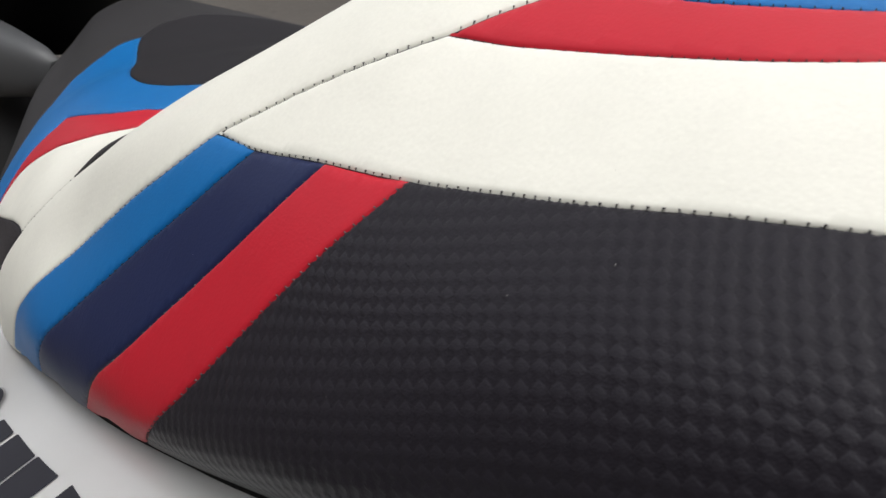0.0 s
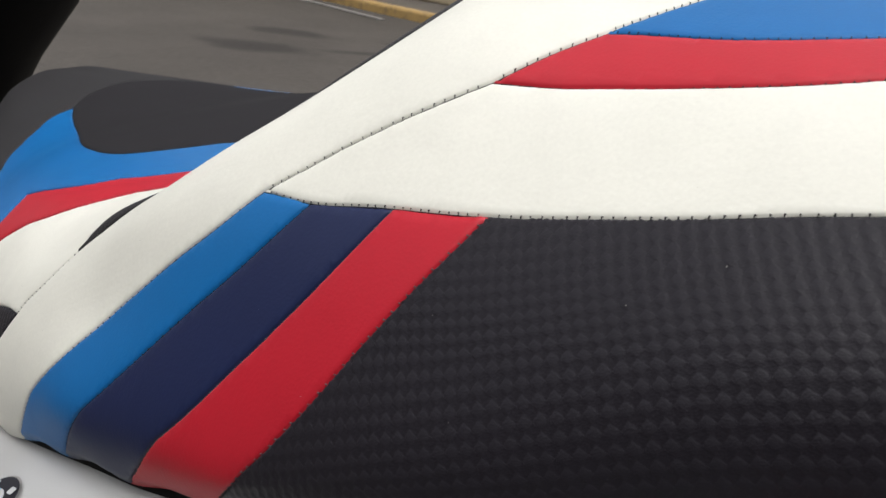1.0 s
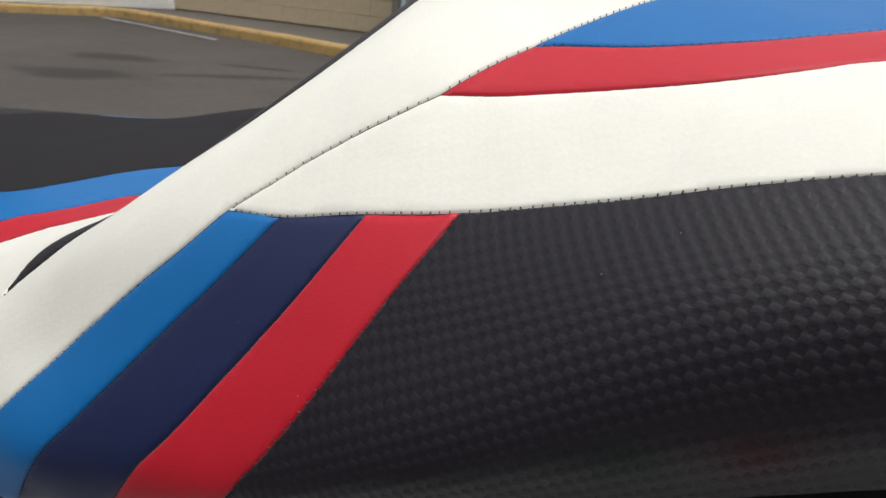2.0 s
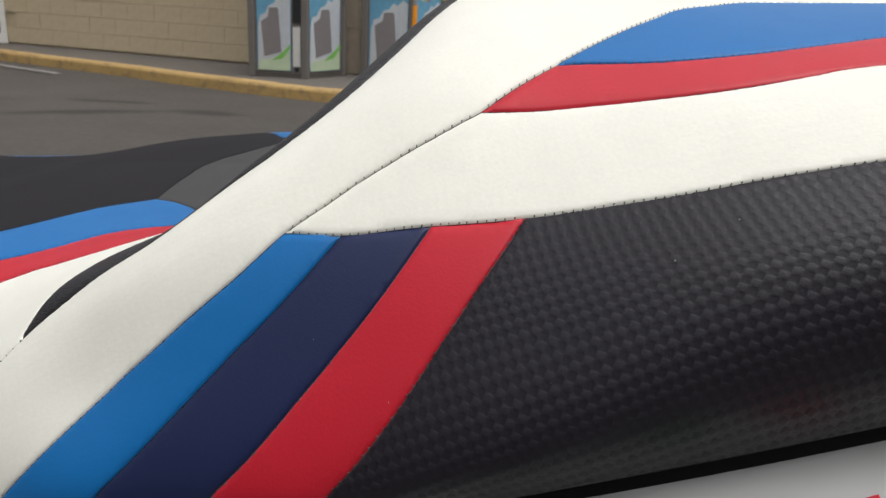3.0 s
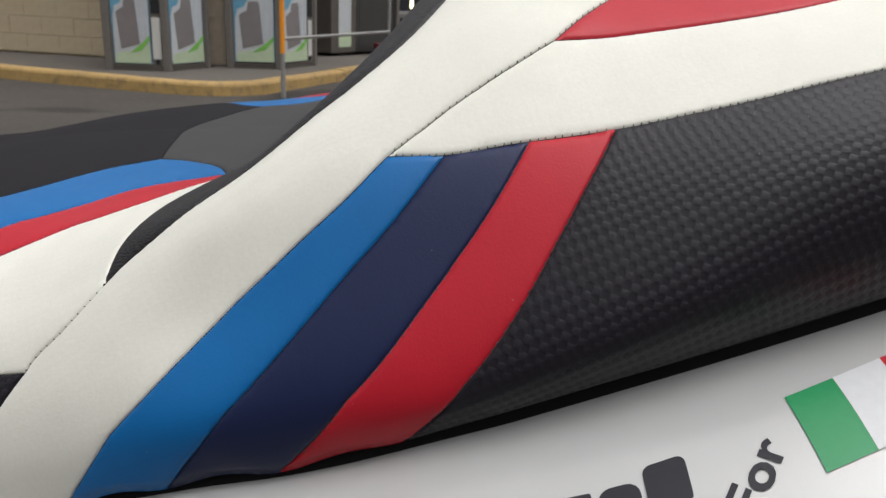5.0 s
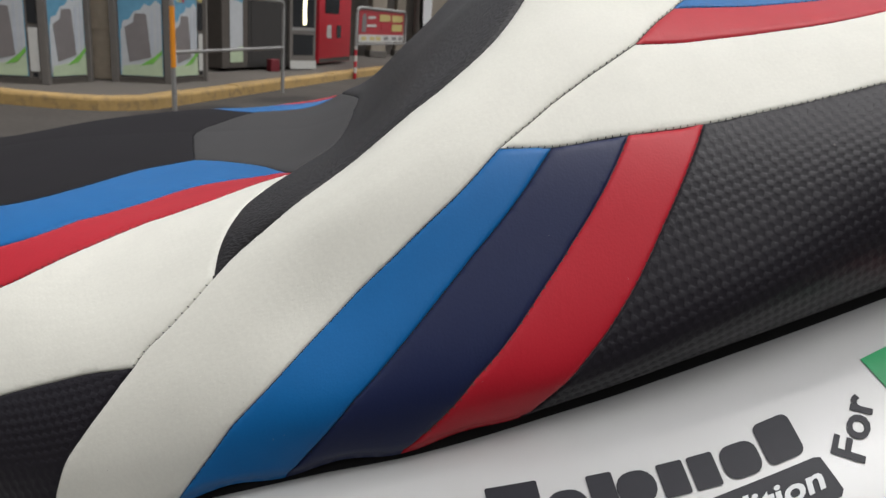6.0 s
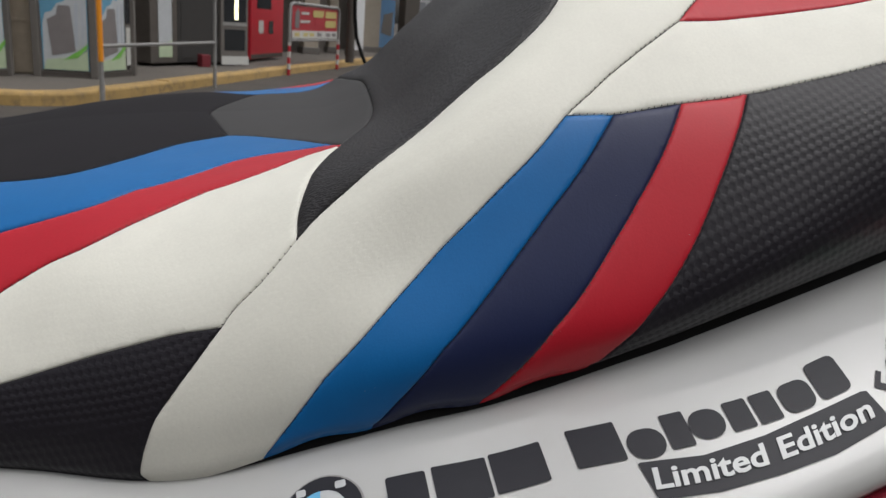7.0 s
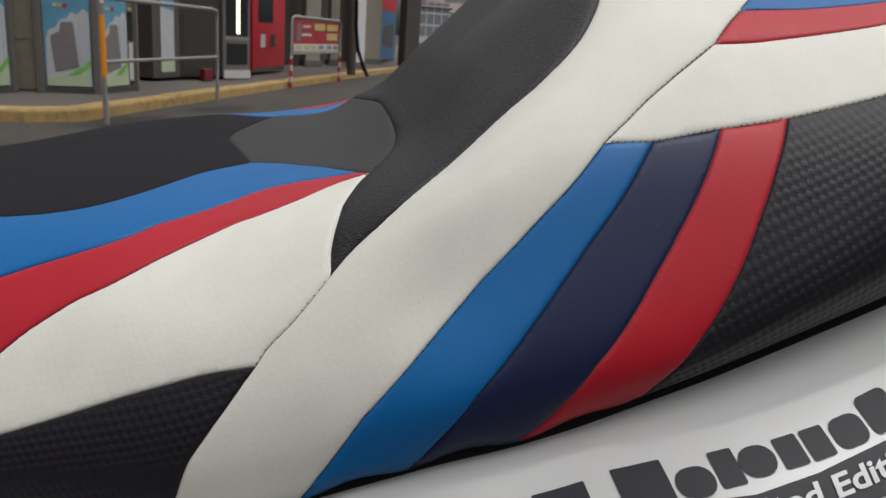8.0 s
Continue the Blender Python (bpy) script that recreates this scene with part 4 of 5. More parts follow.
bm = bmesh.new()
edges = [-900, -300, -100, -40, -20, -12, -8, -5, -2, 0, 2, 5, 10, 20, 40, 100, 300, 900]
grid = [[bm.verts.new((x, y, 0.010 * noise.noise(Vector((x * 0.4, y * 0.4, 0))) if abs(x) < 40 and abs(y) < 40 and abs(x) + abs(y) > 3 else 0)) for y in edges] for x in edges]
for i in range(len(edges) - 1):
    for j in range(len(edges) - 1):
        bm.faces.new((grid[i][j], grid[i + 1][j], grid[i + 1][j + 1], grid[i][j + 1]))
tagged(part("ground", bm, ASPHALT, None, "", True), label="worn grey-brown asphalt forecourt with damp stains", kind="structure")


KERB_LINE = through_points([(-15.5, -0.4), (-12.5, 3.1), (-9.75, 6.3), (-9.05, 7.1), (-8.72, 7.50), (-8.35, 7.62), (-6.18, 7.13), (-5.40, 6.96), (-4.56, 6.71), (-3.87, 6.55), (-3.20, 6.41), (-2.69, 6.36), (-2.42, 6.43), (-2.13, 6.68), (-2.00, 7.15), (-1.78, 7.92), (-1.50, 8.90), (-1.20, 9.94), (-0.57, 12.10), (0.21, 14.58), (0.60, 15.90), (1.40, 18.40), (4.35, 26.95), (10, 40)], 0.1)
step_run = np.concatenate([[0], np.cumsum(np.hypot(*np.diff(KERB_LINE, axis=0).T))])


def kerb_at(s):
    p = np.array([np.interp(s, step_run, KERB_LINE[:, 0]), np.interp(s, step_run, KERB_LINE[:, 1])])
    q = np.array([np.interp(s + 0.05, step_run, KERB_LINE[:, 0]), np.interp(s + 0.05, step_run, KERB_LINE[:, 1])])
    w = (q - p) / np.hypot(*(q - p))
    return p, np.array([-w[1], w[0]])


KERB_H = 0.117
kerb = thing("kerb", label="worn yellow painted concrete kerb along the pavement", category="kerb", kind="structure")
s = 0.0
while s < step_run[-1] - 1.0:
    length = 1.0 if s > 6 else 2.0
    rows = []
    lift = random.uniform(-0.004, 0.004)
    for k in range(7):
        p, nrm = kerb_at(s + 0.001 + (length - 0.002) * k / 6)
        sec = [(0.0, -0.05), (0.004, KERB_H - 0.03), (0.012, KERB_H - 0.010), (0.030, KERB_H), (0.16, KERB_H + 0.002), (0.16, -0.05)]
        rows.append([(p[0] + nrm[0] * o, p[1] + nrm[1] * o, z + (lift if z > 0 else 0)) for o, z in sec])
    bm = bmesh.new()
    vs = [[bm.verts.new(v) for v in r] for r in rows]
    for r, t in zip(vs, vs[1:]):
        for k in range(6):
            bm.faces.new((r[k], r[(k + 1) % 6], t[(k + 1) % 6], t[k]))
    bm.faces.new(vs[0][::-1])
    bm.faces.new(vs[-1])
    part("kerbstone", bm, KERB, kerb)
    s += length
inner = [tuple(kerb_at(q)[0] + kerb_at(q)[1] * 0.158) for q in np.arange(0.1, step_run[-1] - 0.2, 0.25)]
pave = inner + [(14, 60), (-30, 60), (-30, 1)]
tagged(part("pavement", slab(pave, -0.05, KERB_H), PAVING), label="grey concrete pavement behind the kerb", kind="structure")
tagged(part("road_line", slab([(-8.45, 7.30), (-5.90, 6.58), (-5.88, 6.65), (-8.43, 7.37)], 0.006, 0.018), LINE), label="worn white line beside the kerb", kind="structure")

# ---- the beige block wall ----
Z = KERB_H
WALL_A, WALL_B = (-8.20, 8.42), (-4.42, 8.20)
LONG = math.dist(WALL_A, WALL_B)
wall = thing("wall_left", (*WALL_A, Z), math.degrees(math.atan2(WALL_B[1] - WALL_A[1], WALL_B[0] - WALL_A[0])), label="beige concrete block wall at the pavement's back", category="wall", kind="structure")
part("wall_core", box((LONG, 0.30, 3.2), (LONG / 2, 0.165, 0)), MORTAR, wall)
block_mesh = box((0.3985, 0.03, 0.197), (0, 0, 0), 0.0035)
me = bpy.data.meshes.new("block")
block_mesh.to_mesh(me)
block_mesh.free()
me.materials.append(BLOCK)
for r in range(14):
    x = 0.2 if r % 2 else 0.0
    while x < LONG - 0.05:
        w = min(0.4, LONG - x)
        ob = new("block", me)
        ob.parent = wall
        ob.location = (x + w / 2, random.uniform(-0.002, 0.002), 0.02 + r * 0.2)
        ob.scale = (w / 0.4, 1, 1)
        x += w

# the shop window past the wall's end: white frames, dark panes and one yellow panel on a low sill
SHOP_A, SHOP_B = Vector((-10.9, 5.45, Z)), Vector((-8.22, 8.44, Z))
SHOP_LONG = (SHOP_B - SHOP_A).length
shop = thing("window_1", tuple(SHOP_A), math.degrees(math.atan2(SHOP_B.y - SHOP_A.y, SHOP_B.x - SHOP_A.x)), label="shop window with white frames, dark glass and a yellow panel", category="window", kind="structure")
part("window_sill", box((SHOP_LONG, 0.16, 0.13), (SHOP_LONG / 2, 0.0, 0), 0.01), FRAME_WHITE, shop)
part("window_head", box((SHOP_LONG, 0.14, 0.10), (SHOP_LONG / 2, 0.01, 2.5), 0.01), FRAME_WHITE, shop)
u = SHOP_LONG
for wide, mat in ((1.02, GLASS), (0.42, YELLOW_PANEL), (1.30, GLASS), (1.15, GLASS)):
    part("window_frame", box((0.07, 0.12, 2.37), (u - 0.035, 0.0, 0.13), 0.006), FRAME_WHITE, shop)
    part("pane", box((wide - 0.07, 0.02, 2.37), (u - 0.07 - (wide - 0.07) / 2, 0.03, 0.13)), mat, shop)
    u -= wide
part("window_frame", box((0.07, 0.12, 2.37), (u - 0.035, 0.0, 0.13), 0.006), FRAME_WHITE, shop)
part("back_wall", box((SHOP_LONG, 0.15, 3.2), (SHOP_LONG / 2, 0.16, 0)), SHADE, shop)

# a plain wall added out of view behind the camera, to block low side light
tagged(part("unseen_wall_back", slab([(-14, -4.8), (12, -4.8), (12, -5.2), (-14, -5.2)], 0, 3.0), PLASTER), label="plain plaster wall added out of view to block low side light", kind="structure")

# another added wall, never in view: it darkens what the rear vinyl reflects
tagged(part("unseen_wall_right", slab([(4.0, -4.8), (4.4, -4.8), (4.4, 2.4), (4.0, 2.4)], 0, 4.2), PLASTER), label="plain plaster wall added out of view to darken reflections from the rear", kind="structure")

# the shop front behind the machines, and the piers between its bays
front = thing("wall_shopfront", label="dark shopfront wall behind the vending machines", category="wall", kind="structure")
part("front_wall", slab([(-4.40, 8.18), (-4.19, 8.07), (-3.23, 11.06), (-0.64, 17.68), (1.74, 25.10), (1.41, 25.22), (-0.96, 17.91), (-3.55, 11.28)], Z, 3.4), SHADE, front)
part("canopy", slab([(-8.78, 8.69), (-4.44, 7.87), (-2.70, 9.87), (-0.00, 16.78), (2.61, 25.11), (1.30, 25.57), (-4.72, 12.61)], 3.3, 3.5), PLASTER, front, "pale canopy edge")


def on_face(a, b, pts, mat, parent, name, lift):
    """A thin flat piece on the upright face from a to b (in plan): pts are (metres along, metres up)."""
    a, b = np.array(a, float), np.array(b, float)
    e = (b - a) / np.hypot(*(b - a))
    nrm = np.array([e[1], -e[0]])
    bm = bmesh.new()
    fr = [bm.verts.new((*(a + e * u + nrm * lift), Z + z)) for u, z in pts]
    bk = [bm.verts.new((*(a + e * u + nrm * (lift - 0.003)), Z + z)) for u, z in pts]
    bm.faces.new(fr)
    bm.faces.new(bk[::-1])
    for k in range(len(pts)):
        bm.faces.new((fr[k], fr[(k + 1) % len(pts)], bk[(k + 1) % len(pts)], bk[k]))
    return part(name, bm, mat, parent)


def poster(a, b, parent, u0, u1, high=1.45):
    """The printed front of a dispenser: sky, ice, a grey ice box and grass."""
    w = u1 - u0
    w_scale = w
    f = lambda pts: [(u0 + w * u, z) for u, z in pts]
    on_face(a, b, f([(0, 0.07), (1, 0.07), (1, high), (0, high)]), POSTER_SKY, parent, "poster", 0.006)
    ice = [(0.02, 0.10), (0.98, 0.10), (0.98, 0.80), (0.86, 0.84), (0.72, 0.78), (0.60, 0.80), (0.50, 0.74), (0.36, 0.72), (0.24, 0.64), (0.10, 0.62), (0.04, 0.52)]
    on_face(a, b, f(ice), POSTER_ICE, parent, "poster_ice", 0.010)
    on_face(a, b, f([(0.21, 0.21), (0.72, 0.265), (0.64, 0.69), (0.60, 0.705), (0.37, 0.70), (0.33, 0.61), (0.13, 0.56)]), POSTER_BOX, parent, "poster_box", 0.014)
    on_face(a, b, f([(0.02, 0.075), (0.98, 0.075), (0.98, 0.27), (0.70, 0.21), (0.40, 0.19), (0.08, 0.17)]), POSTER_PALE, parent, "poster_grass", 0.018)
    for k, m in enumerate((POSTER_PALE, SIGN_YELLOW, SIGN_RED)):
        cu, cz = 0.26 + 0.11 * k, 0.86
        on_face(a, b, f([(cu + 0.022 * math.cos(w * 0.785) / w0, cz + 0.022 * math.sin(w * 0.785)) for w in range(8) for w0 in (w_scale,)]), m, parent, "poster_dot", 0.010)
    on_face(a, b, f([(0.70, 0.30), (0.78, 0.32), (0.80, 0.74), (0.73, 0.73)]), POSTER_FOLD, parent, "poster_fold", 0.014)
    on_face(a, b, f([(0.86, 0.32), (0.91, 0.34), (0.92, 0.76), (0.88, 0.77)]), POSTER_FOLD, parent, "poster_fold", 0.014)
    on_face(a, b, f([(0.45, 0.175), (0.75, 0.20), (0.98, 0.30), (0.98, 0.345), (0.80, 0.275), (0.62, 0.225)]), POSTER_GREEN, parent, "poster_swoosh", 0.022)


def kiosk(plan, label, strip):
    """A grey five-sided dispenser with printed panels on its two showing faces; strip: the face with the coin slot."""
    ob = thing("ice_dispenser", label=label, category="vending machine", group="dispensers by the wall")
    c = np.mean(np.array(plan), axis=0)
    part("body", slab(plan, Z + 0.02, 2.15), FRAME, ob)
    part("plinth", slab([tuple(c + (np.array(p) - c) * 1.02) for p in plan], Z, Z + 0.05), SHADE, ob)
    part("roof", slab([tuple(c + (np.array(p) - c) * 1.08) for p in plan], 2.15, 2.25), FRAME, ob)
    for p in plan:
        part("post", box((0.07, 0.07, 2.0), (p[0], p[1], Z), 0.008), FRAME, ob)
    for k, (a, b) in enumerate(((plan[0], plan[1]), (plan[1], plan[2]))):
        size = math.dist(a, b)
        poster(a, b, ob, 0.05, size - (0.15 if k == strip else 0.05))
        if k == strip:
            u0, u1 = size - 0.13, size - 0.05
            on_face(a, b, [(u0, 0.12), (u1, 0.12), (u1, 0.52), (u0, 0.52)], SIGN_WHITE, ob, "price_strip", 0.012)
            on_face(a, b, [(u0, 0.56), (u1, 0.56), (u1, 0.84), (u0, 0.84)], GLASS, ob, "coin_panel", 0.012)
            on_face(a, b, [(u0, 0.86), (u1, 0.86), (u1, 0.89), (u0, 0.89)], SIGN_YELLOW, ob, "notice", 0.012)
            on_face(a, b, [(u0 + 0.02, 0.07), (u1 - 0.02, 0.07), (u1 - 0.02, 0.11), (u0 + 0.02, 0.11)], GLASS, ob, "return_slot", 0.012)
    return ob


kiosk([(-3.79, 7.01), (-3.25, 7.13), (-3.07, 7.70), (-3.41, 7.87), (-3.97, 7.54)], "grey ice dispenser with printed winter posters", 0)
kiosk([(-2.86, 7.85), (-2.35, 7.97), (-2.13, 8.62), (-2.48, 9.07), (-3.05, 8.49)], "grey ice dispenser with printed posters beside the column", 1)
column = thing("concrete_column", label="round stained concrete column between the dispensers", category="column")
part("shaft", tube([(-3.09, 8.19, Z), (-3.09, 8.19, 1.2), (-3.09, 8.19, 3.3)], 0.17, 28), CONCRETE, column, "", True)
part("collar", tube([(-3.09, 8.19, 0.62), (-3.09, 8.19, 0.66)], 0.176, 28), CONCRETE, column, "", True)

# ---- the guard rail at the corner ----
rail = thing("guard_rail", label="galvanised tubular guard rail with an orange reflective sleeve", category="guard rail")
G0, G1 = Vector((-1.91, 6.57, 0)), Vector((-1.30, 9.02, 0))
for g in (G0, G1):
    part("post", tube([g, g + Vector((0, 0, 1.0))], 0.0195, 14), STEEL, rail, "", True)
    part("foot", tube([g, g + Vector((0, 0, 0.24))], 0.0225, 14), STEEL, rail, "", True)
top = [G0 + Vector((0, 0, 1.0)), G0 + Vector((0.005, 0.03, 1.045)), G0.lerp(G1, 0.06) + Vector((0, 0, 1.06)), G0.lerp(G1, 0.94) + Vector((0, 0, 1.06)), G1 + Vector((-0.005, -0.03, 1.045)), G1 + Vector((0, 0, 1.0))]
part("top_bar", tube(top, 0.021, 14), STEEL, rail, "", True)
part("middle_bar", tube([G0 + Vector((0, 0, 0.53)), G1 + Vector((0, 0, 0.53))], 0.017, 12), STEEL, rail, "", True)
part("sleeve", tube([G0 + Vector((0, 0, 0.40)), G0 + Vector((0, 0, 0.92))], 0.0225, 14), ORANGE, rail, "orange reflective sleeve", True)

# ---- the machines farther along ----
def machine(name, a, b, deep, high, mat, label, group=""):
    """A cabinet whose front runs from a to b in plan."""
    a, b = np.array(a, float), np.array(b, float)
    e = (b - a) / np.hypot(*(b - a))
    nrm = np.array([e[1], -e[0]])
    ob = thing(name, label=label, category="vending machine", group=group)
    bm = slab([tuple(a), tuple(b), tuple(b - nrm * deep), tuple(a - nrm * deep)], Z + 0.04, Z + high)
    bmesh.ops.bevel(bm, geom=list(bm.edges), offset=0.012, segments=2, affect="EDGES", profile=0.5)
    part("body", bm, mat, ob)
    return ob, a, b, math.dist(a, b)


ob, a, b, w = machine("slim_dispenser", (-2.24, 10.06), (-2.00, 10.58), 0.5, 1.9, SHADE, "slim dark dispenser with a pale printed panel")
on_face(a, b, [(0.16, 0.12), (w - 0.13, 0.12), (w - 0.13, 1.3), (0.16, 1.3)], POSTER_ICE, ob, "panel", 0.006)
on_face(a, b, [(0.16, 0.12), (w - 0.13, 0.12), (w - 0.13, 0.34), (0.16, 0.26)], POSTER_PALE, ob, "panel_foot", 0.010)
on_face(a, b, [(0.16, 0.95), (w - 0.13, 0.90), (w - 0.13, 1.3), (0.16, 1.3)], POSTER_SKY, ob, "panel_head", 0.010)
ob, a, b, w = machine("grey_cabinet", (-2.01, 10.62), (-1.54, 11.24), 0.7, 1.95, DARK_STEEL, "dark grey service cabinet beside the drinks machine")
on_face(a, b, [(0.06, 0.1), (w - 0.06, 0.1), (w - 0.06, 1.7), (0.06, 1.7)], DARK_STEEL, ob, "door", 0.006)
crate = thing("red_crate", label="small red plastic crate on the pavement", category="crate")
part("crate_body", box((0.14, 0.13, 0.17), (-1.68, 10.74, Z), 0.012, 40), CRATE_RED, crate)
ob, a, b, w = machine("drinks_machine", (-1.51, 11.20), (-1.17, 11.59), 0.6, 1.9, FRAME, "grey drinks machine with a lit window")
on_face(a, b, [(0.05, 0.62), (w - 0.05, 0.62), (w - 0.05, 1.75), (0.05, 1.75)], GLASS, ob, "window", 0.006)
on_face(a, b, [(w * 0.48, 0.66), (w * 0.60, 0.66), (w * 0.60, 1.7), (w * 0.48, 1.7)], LIT, ob, "light_tube", 0.010)
on_face(a, b, [(0.06, 0.22), (w - 0.06, 0.22), (w - 0.06, 0.52), (0.06, 0.52)], GLASS, ob, "tray_door", 0.006)
on_face(a, b, [(0.0, 0.02), (w, 0.02), (w, 0.14), (0.0, 0.14)], SIGN_WHITE, ob, "plinth", 0.016)
for z0, z1 in ((0.57, 0.62), (1.75, 1.80)):
    on_face(a, b, [(0.03, z0), (w - 0.03, z0), (w - 0.03, z1), (0.03, z1)], STEEL, ob, "frame_bar", 0.010)
ob, a, b, w = machine("red_drinks_machine", (-1.22, 12.57), (-0.80, 14.13), 0.6, 1.9, MACHINE_RED, "red drinks vending machine")
on_face(a, b, [(0.25, 0.85), (0.95, 0.85), (0.95, 1.7), (0.25, 1.7)], GLASS, ob, "window", 0.006)
for u in (0.35, 0.85):
    on_face(a, b, [(u, 0.45), (u + 0.22, 0.45), (u + 0.22, 0.66), (u, 0.66)], SIGN_WHITE if u < 0.5 else GLASS, ob, "panel", 0.008)
on_face(a, b, [(0.02, 0.05), (w - 0.02, 0.05), (w - 0.02, 0.12), (0.02, 0.12)], SHADE, ob, "plinth", 0.006)

# ---- the banner on striped legs at the kerb ----
S0, S1 = Vector((-0.58, 11.94, 0)), Vector((0.20, 14.24, 0))
banner = thing("roadside_banner", label="red and yellow banner in a steel frame on striped legs", category="sign")
for g in (S0, S1):
    for k in range(6):
        part("leg_band", tube([g + Vector((0, 0, 0.09 * k)), g + Vector((0, 0, 0.09 * (k + 1)))], 0.026, 12), MACHINE_RED if k % 2 == 0 else SIGN_WHITE, banner, "", True)
loop = [S0 + Vector((0, 0, 0.50)), S0 + Vector((0, 0, 1.0)), S0.lerp(S1, 0.02) + Vector((0, 0, 1.06)), S0.lerp(S1, 0.06) + Vector((0, 0, 1.09)), S0.lerp(S1, 0.94) + Vector((0, 0, 1.09)), S0.lerp(S1, 0.98) + Vector((0, 0, 1.06)), S1 + Vector((0, 0, 1.0)), S1 + Vector((0, 0, 0.50))]
part("frame", tube(loop, 0.026, 12), STEEL, banner, "", True)
part("lower_bar", tube([S0 + Vector((0, 0, 0.53)), S1 + Vector((0, 0, 0.53))], 0.018, 10), STEEL, banner, "", True)
sa, sb = (S0.x, S0.y), (S1.x, S1.y)
sw = math.dist(sa, sb)
up = lambda pts: [(u * sw, z - Z) for u, z in pts]
on_face(sa, sb, up([(0.04, 0.56), (0.96, 0.56), (0.96, 1.06), (0.04, 1.06)]), SIGN_RED, banner, "banner_sheet", 0.0)
on_face(sa, sb, up([(0.04, 0.56), (0.96, 0.56), (0.96, 0.68), (0.04, 0.68)]), SIGN_WHITE, banner, "white_strip", 0.005)
for u0, u1, z0, z1, m in ((0.42, 0.64, 0.90, 1.01, SIGN_YELLOW), (0.68, 0.92, 0.90, 1.01, SIGN_YELLOW), (0.46, 0.62, 0.76, 0.85, SIGN_RED), (0.68, 0.92, 0.74, 0.86, SIGN_YELLOW), (0.20, 0.34, 0.93, 0.97, SIGN_WHITE), (0.18, 0.36, 0.80, 0.84, SIGN_WHITE)):
    on_face(sa, sb, up([(u0, z0), (u1, z0 + 0.005), (u1, z1 + 0.005), (u0, z1)]), m, banner, "print_bar", 0.008)
on_face(sa, sb, up([(0.08, 0.72), (0.16, 0.72), (0.17, 0.95), (0.13, 1.02), (0.09, 0.95)]), POSTER_BOX, banner, "print_shape", 0.008)
for u in (0.08, 0.24, 0.36, 0.52, 0.70, 0.84):
    on_face(sa, sb, up([(u, 0.59), (u + 0.09, 0.59), (u + 0.09, 0.65), (u, 0.65)]), POSTER_BOX if u > 0.5 else SIGN_YELLOW, banner, "print_bar", 0.008)

pipe = thing("downpipe", label="dark metal post with a hanging black hose", category="post")
part("post", tube([(0.44, 14.66, Z), (0.44, 14.66, 3.3)], 0.085, 16), SHADE, pipe, "", True)
part("hose", tube([(0.48, 14.33, 1.5), (0.49, 14.35, 1.0), (0.54, 14.33, 0.6), (0.65, 14.27, 0.30), (0.73, 14.22, Z + 0.02)], 0.035, 10), RUBBER, pipe, "black hose", True)
for x, y, w, m, words in ((-0.40, 17.12, 0.34, PLASTER, "pale plaster pier of the shop front"), (0.10, 18.36, 0.22, PLASTER, "narrow pale plaster pier of the shop front"), (0.63, 17.68, 0.30, DISTANT, "pale grey column of the shop front"), (1.07, 20.88, 0.50, PLASTER, "broad beige pier of the shop front")):
    pier = thing("facade_pier", (x, y, 0), label=words, category="pier", group="piers of the shop front")
    part("pier_body", box((w, w, 3.1), (0, 0, Z), 0.02, 20), m, pier)
    part("pier_foot", box((w + 0.06, w + 0.06, 0.14), (0, 0, Z), 0.015, 20), FRAME, pier)
ob, a, b, w = machine("blue_drinks_machine", (1.33, 21.46), (2.00, 23.45), 0.6, 1.95, SHADE, "drinks machine with a blue and red printed front")
on_face(a, b, [(0.08, 0.1), (w - 0.08, 0.1), (w - 0.08, 1.8), (0.08, 1.8)], PRINT_BLUE, ob, "front_print", 0.006)
on_face(a, b, [(0.5, 0.5), (w - 0.4, 0.4), (w - 0.3, 1.1), (0.7, 1.0)], SHADE, ob, "print_shape", 0.010)
on_face(a, b, [(0.08, 1.45), (w - 0.08, 1.45), (w - 0.08, 1.8), (0.08, 1.8)], MACHINE_RED, ob, "print_head", 0.010)
post = thing("canopy_post", label="dark square canopy post at the pavement's end", category="post")
part("post_body", box((0.42, 0.42, 3.2), (2.12, 20.54, Z), 0.02, 20), SHADE, post)
part("blue_board", box((0.46, 0.46, 0.9), (2.12, 20.54, 2.02), 0.01, 20), BOARD_BLUE, post, "plain blue board")

# ---- the far side of the road ----
def house(x, y, w, d, h, turn, label, floors=3, bays=5):
    ob = thing("apartment_house", (x, y, 0), turn, label=label, category="house", group="far houses")
    part("wall", box((w, d, h), (0, 0, 0)), DISTANT, ob)
    bm = bmesh.new()
    pts = [(-w / 2 - 0.4, -d / 2 - 0.4, h), (w / 2 + 0.4, -d / 2 - 0.4, h), (w / 2 + 0.4, d / 2 + 0.4, h), (-w / 2 - 0.4, d / 2 + 0.4, h), (-w / 2 + 2, 0, h + 1.8), (w / 2 - 2, 0, h + 1.8)]
    vs = [bm.verts.new(p) for p in pts]
    for f in ((3, 2, 1, 0), (0, 1, 5, 4), (2, 3, 4, 5), (1, 2, 5), (3, 0, 4)):
        bm.faces.new([vs[i] for i in f])
    part("roof", bm, ROOF, ob)
    for i in range(bays):
        for j in range(floors):
            part("window", box((0.9, 0.12, 1.3), (-w / 2 + w * (i + 0.5) / bays, -d / 2 - 0.02, 1.0 + j * h / floors)), DISTANT_GLASS, ob)
    return ob


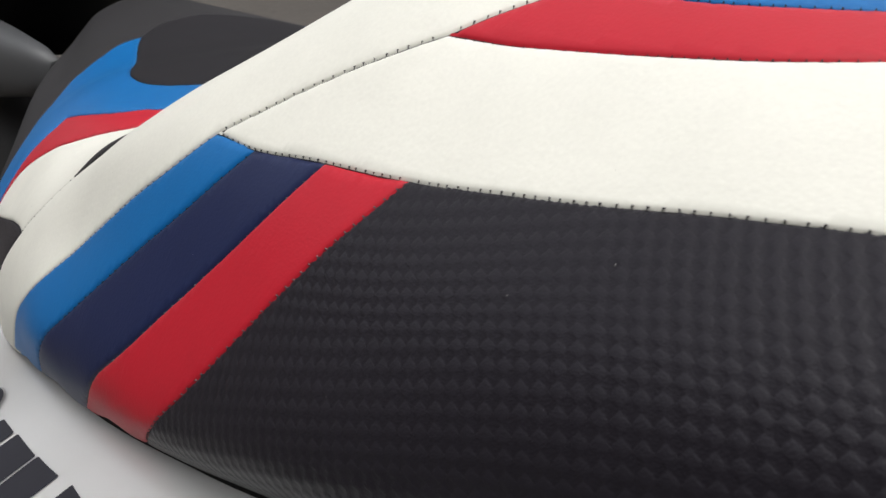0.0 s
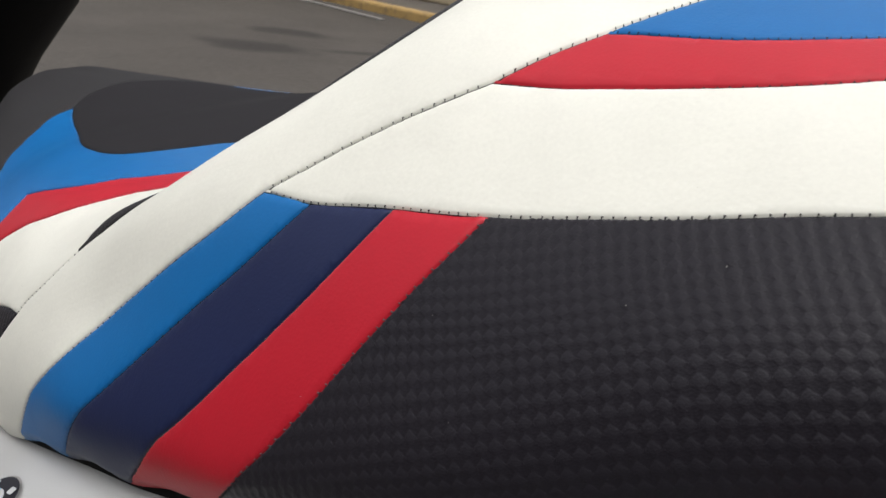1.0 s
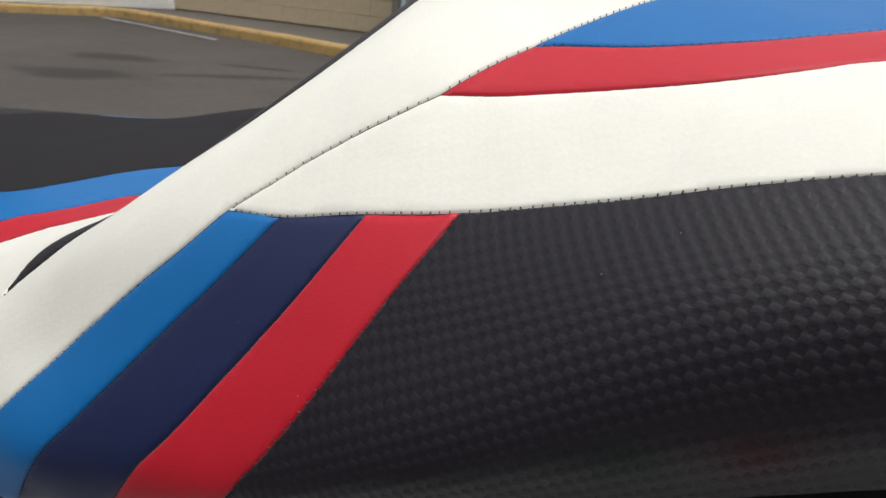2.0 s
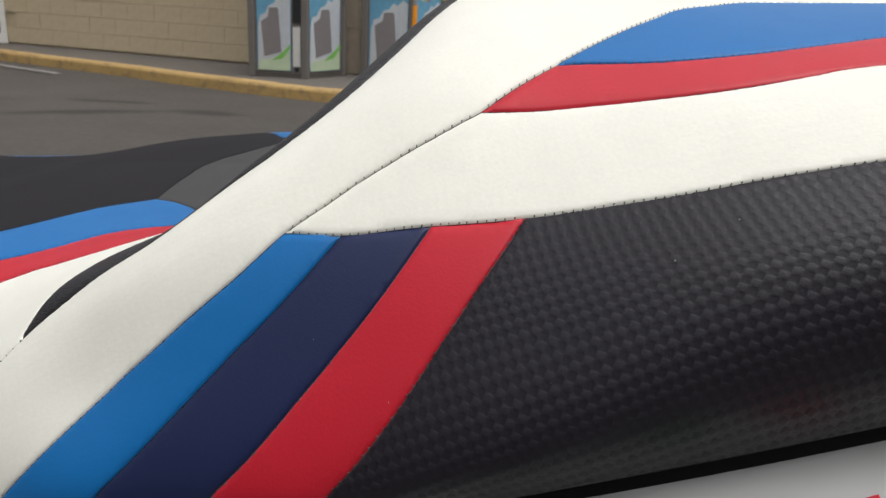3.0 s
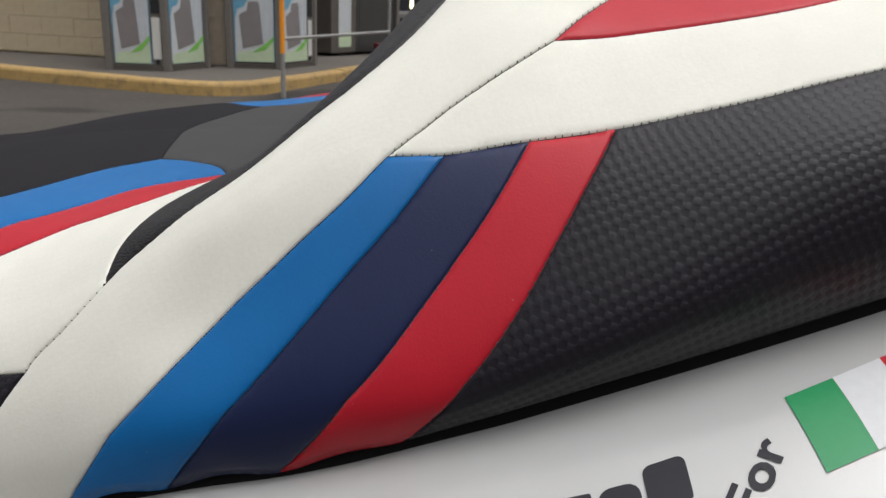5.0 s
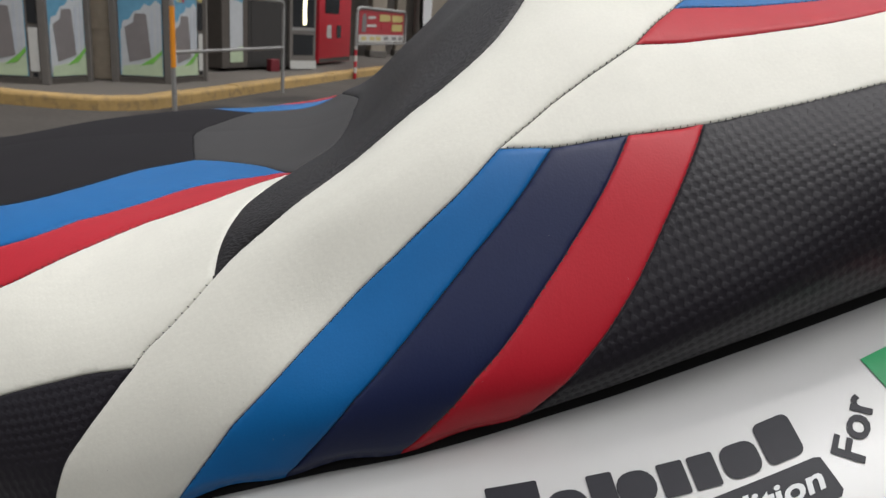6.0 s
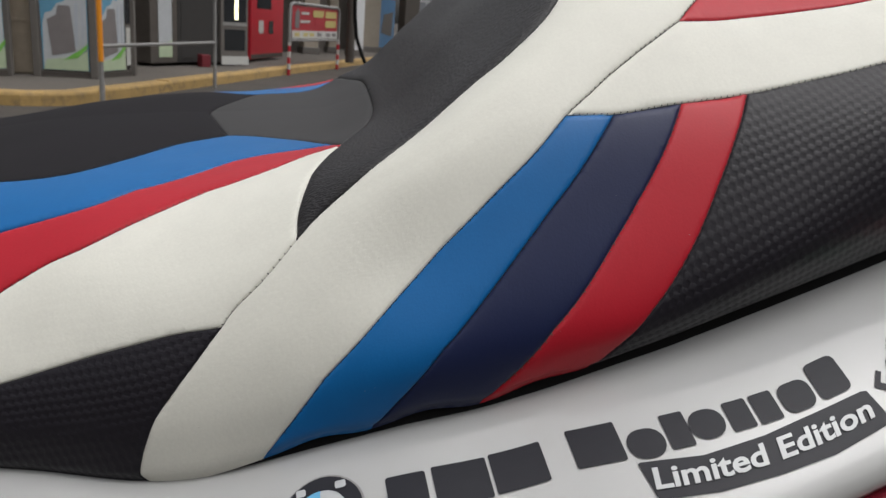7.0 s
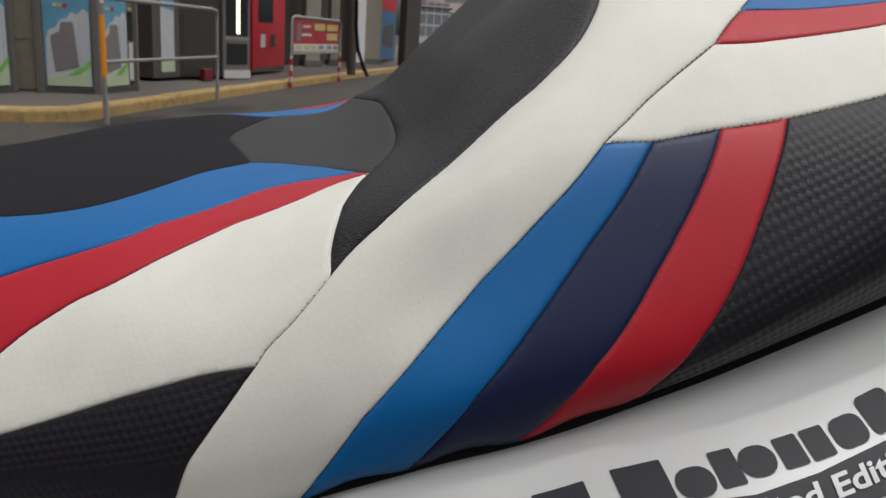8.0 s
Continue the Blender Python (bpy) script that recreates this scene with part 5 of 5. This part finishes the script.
house(14.9, 112, 4.2, 6, 4.9, -8, "pale low house across the road", 3, 4)
house(23.0, 140, 11, 9, 5.2, -10, "pale house with a grey roof farther off", 2, 5)
sign = thing("road_sign", (8.75, 60, 0), label="round red road sign with a white plate on a thin pole", category="road sign")
part("pole", tube([(0, 0, 0), (0, 0, 1.5)], 0.03, 10), STEEL, sign)
part("disc", tube([(0, -0.05, 1.25), (0, -0.03, 1.25)], 0.30, 24), MACHINE_RED, sign)
part("bar", box((0.36, 0.01, 0.09), (0, -0.06, 1.205)), SIGN_WHITE, sign)
part("plate", box((0.5, 0.02, 0.2), (0, -0.045, 0.66), 0.01), SIGN_WHITE, sign)
barrier = thing("road_barrier", (6.05, 43.5, 0), label="yellow plastic barrier beside the road", category="barrier")
bm = bmesh.new()
profile = [(-0.28, 0.0), (0.28, 0.0), (0.22, 0.18), (0.10, 0.34), (0.08, 0.62), (-0.08, 0.62), (-0.10, 0.34), (-0.22, 0.18)]
near, back_side = [[bm.verts.new((k, py, pz)) for py, pz in profile] for k in (-0.7, 0.7)]
bm.faces.new(near)
bm.faces.new(back_side[::-1])
for k in range(len(profile)):
    j = (k + 1) % len(profile)
    bm.faces.new((near[k], near[j], back_side[j], back_side[k]))
part("barrier_body", bm, ORANGE, barrier)


def van(x, y, turn, label):
    ob = thing("van", (x, y, 0), turn, label=label, category="van")
    side = [(-2.4, 0.45), (2.4, 0.45), (2.5, 0.95), (1.9, 1.2), (1.2, 2.05), (-2.4, 2.15)]
    bm = bmesh.new()
    l = [bm.verts.new((px, -0.95, pz)) for px, pz in side]
    r = [bm.verts.new((px, 0.95, pz)) for px, pz in side]
    bm.faces.new(l)
    bm.faces.new(r[::-1])
    for k in range(len(side)):
        bm.faces.new((l[k], l[(k + 1) % 6], r[(k + 1) % 6], r[k]))
    bmesh.ops.bevel(bm, geom=list(bm.edges), offset=0.08, segments=2, affect="EDGES", profile=0.5)
    part("body", bm, PAINT, ob)
    for px in (-1.5, 1.6):
        for py in (-0.9, 0.9):
            part("wheel", tube([(px, py - 0.1, 0.33), (px, py + 0.1, 0.33)], 0.33, 18), RUBBER, ob)
    part("side_window", box((0.9, 0.03, 0.5), (0.9, -0.965, 1.3)), GLASS, ob)
    part("windscreen", box((0.04, 1.5, 0.6), (1.62, 0, 1.32)), GLASS, ob)


van(11.6, 72, 70, "white parked van across the road")
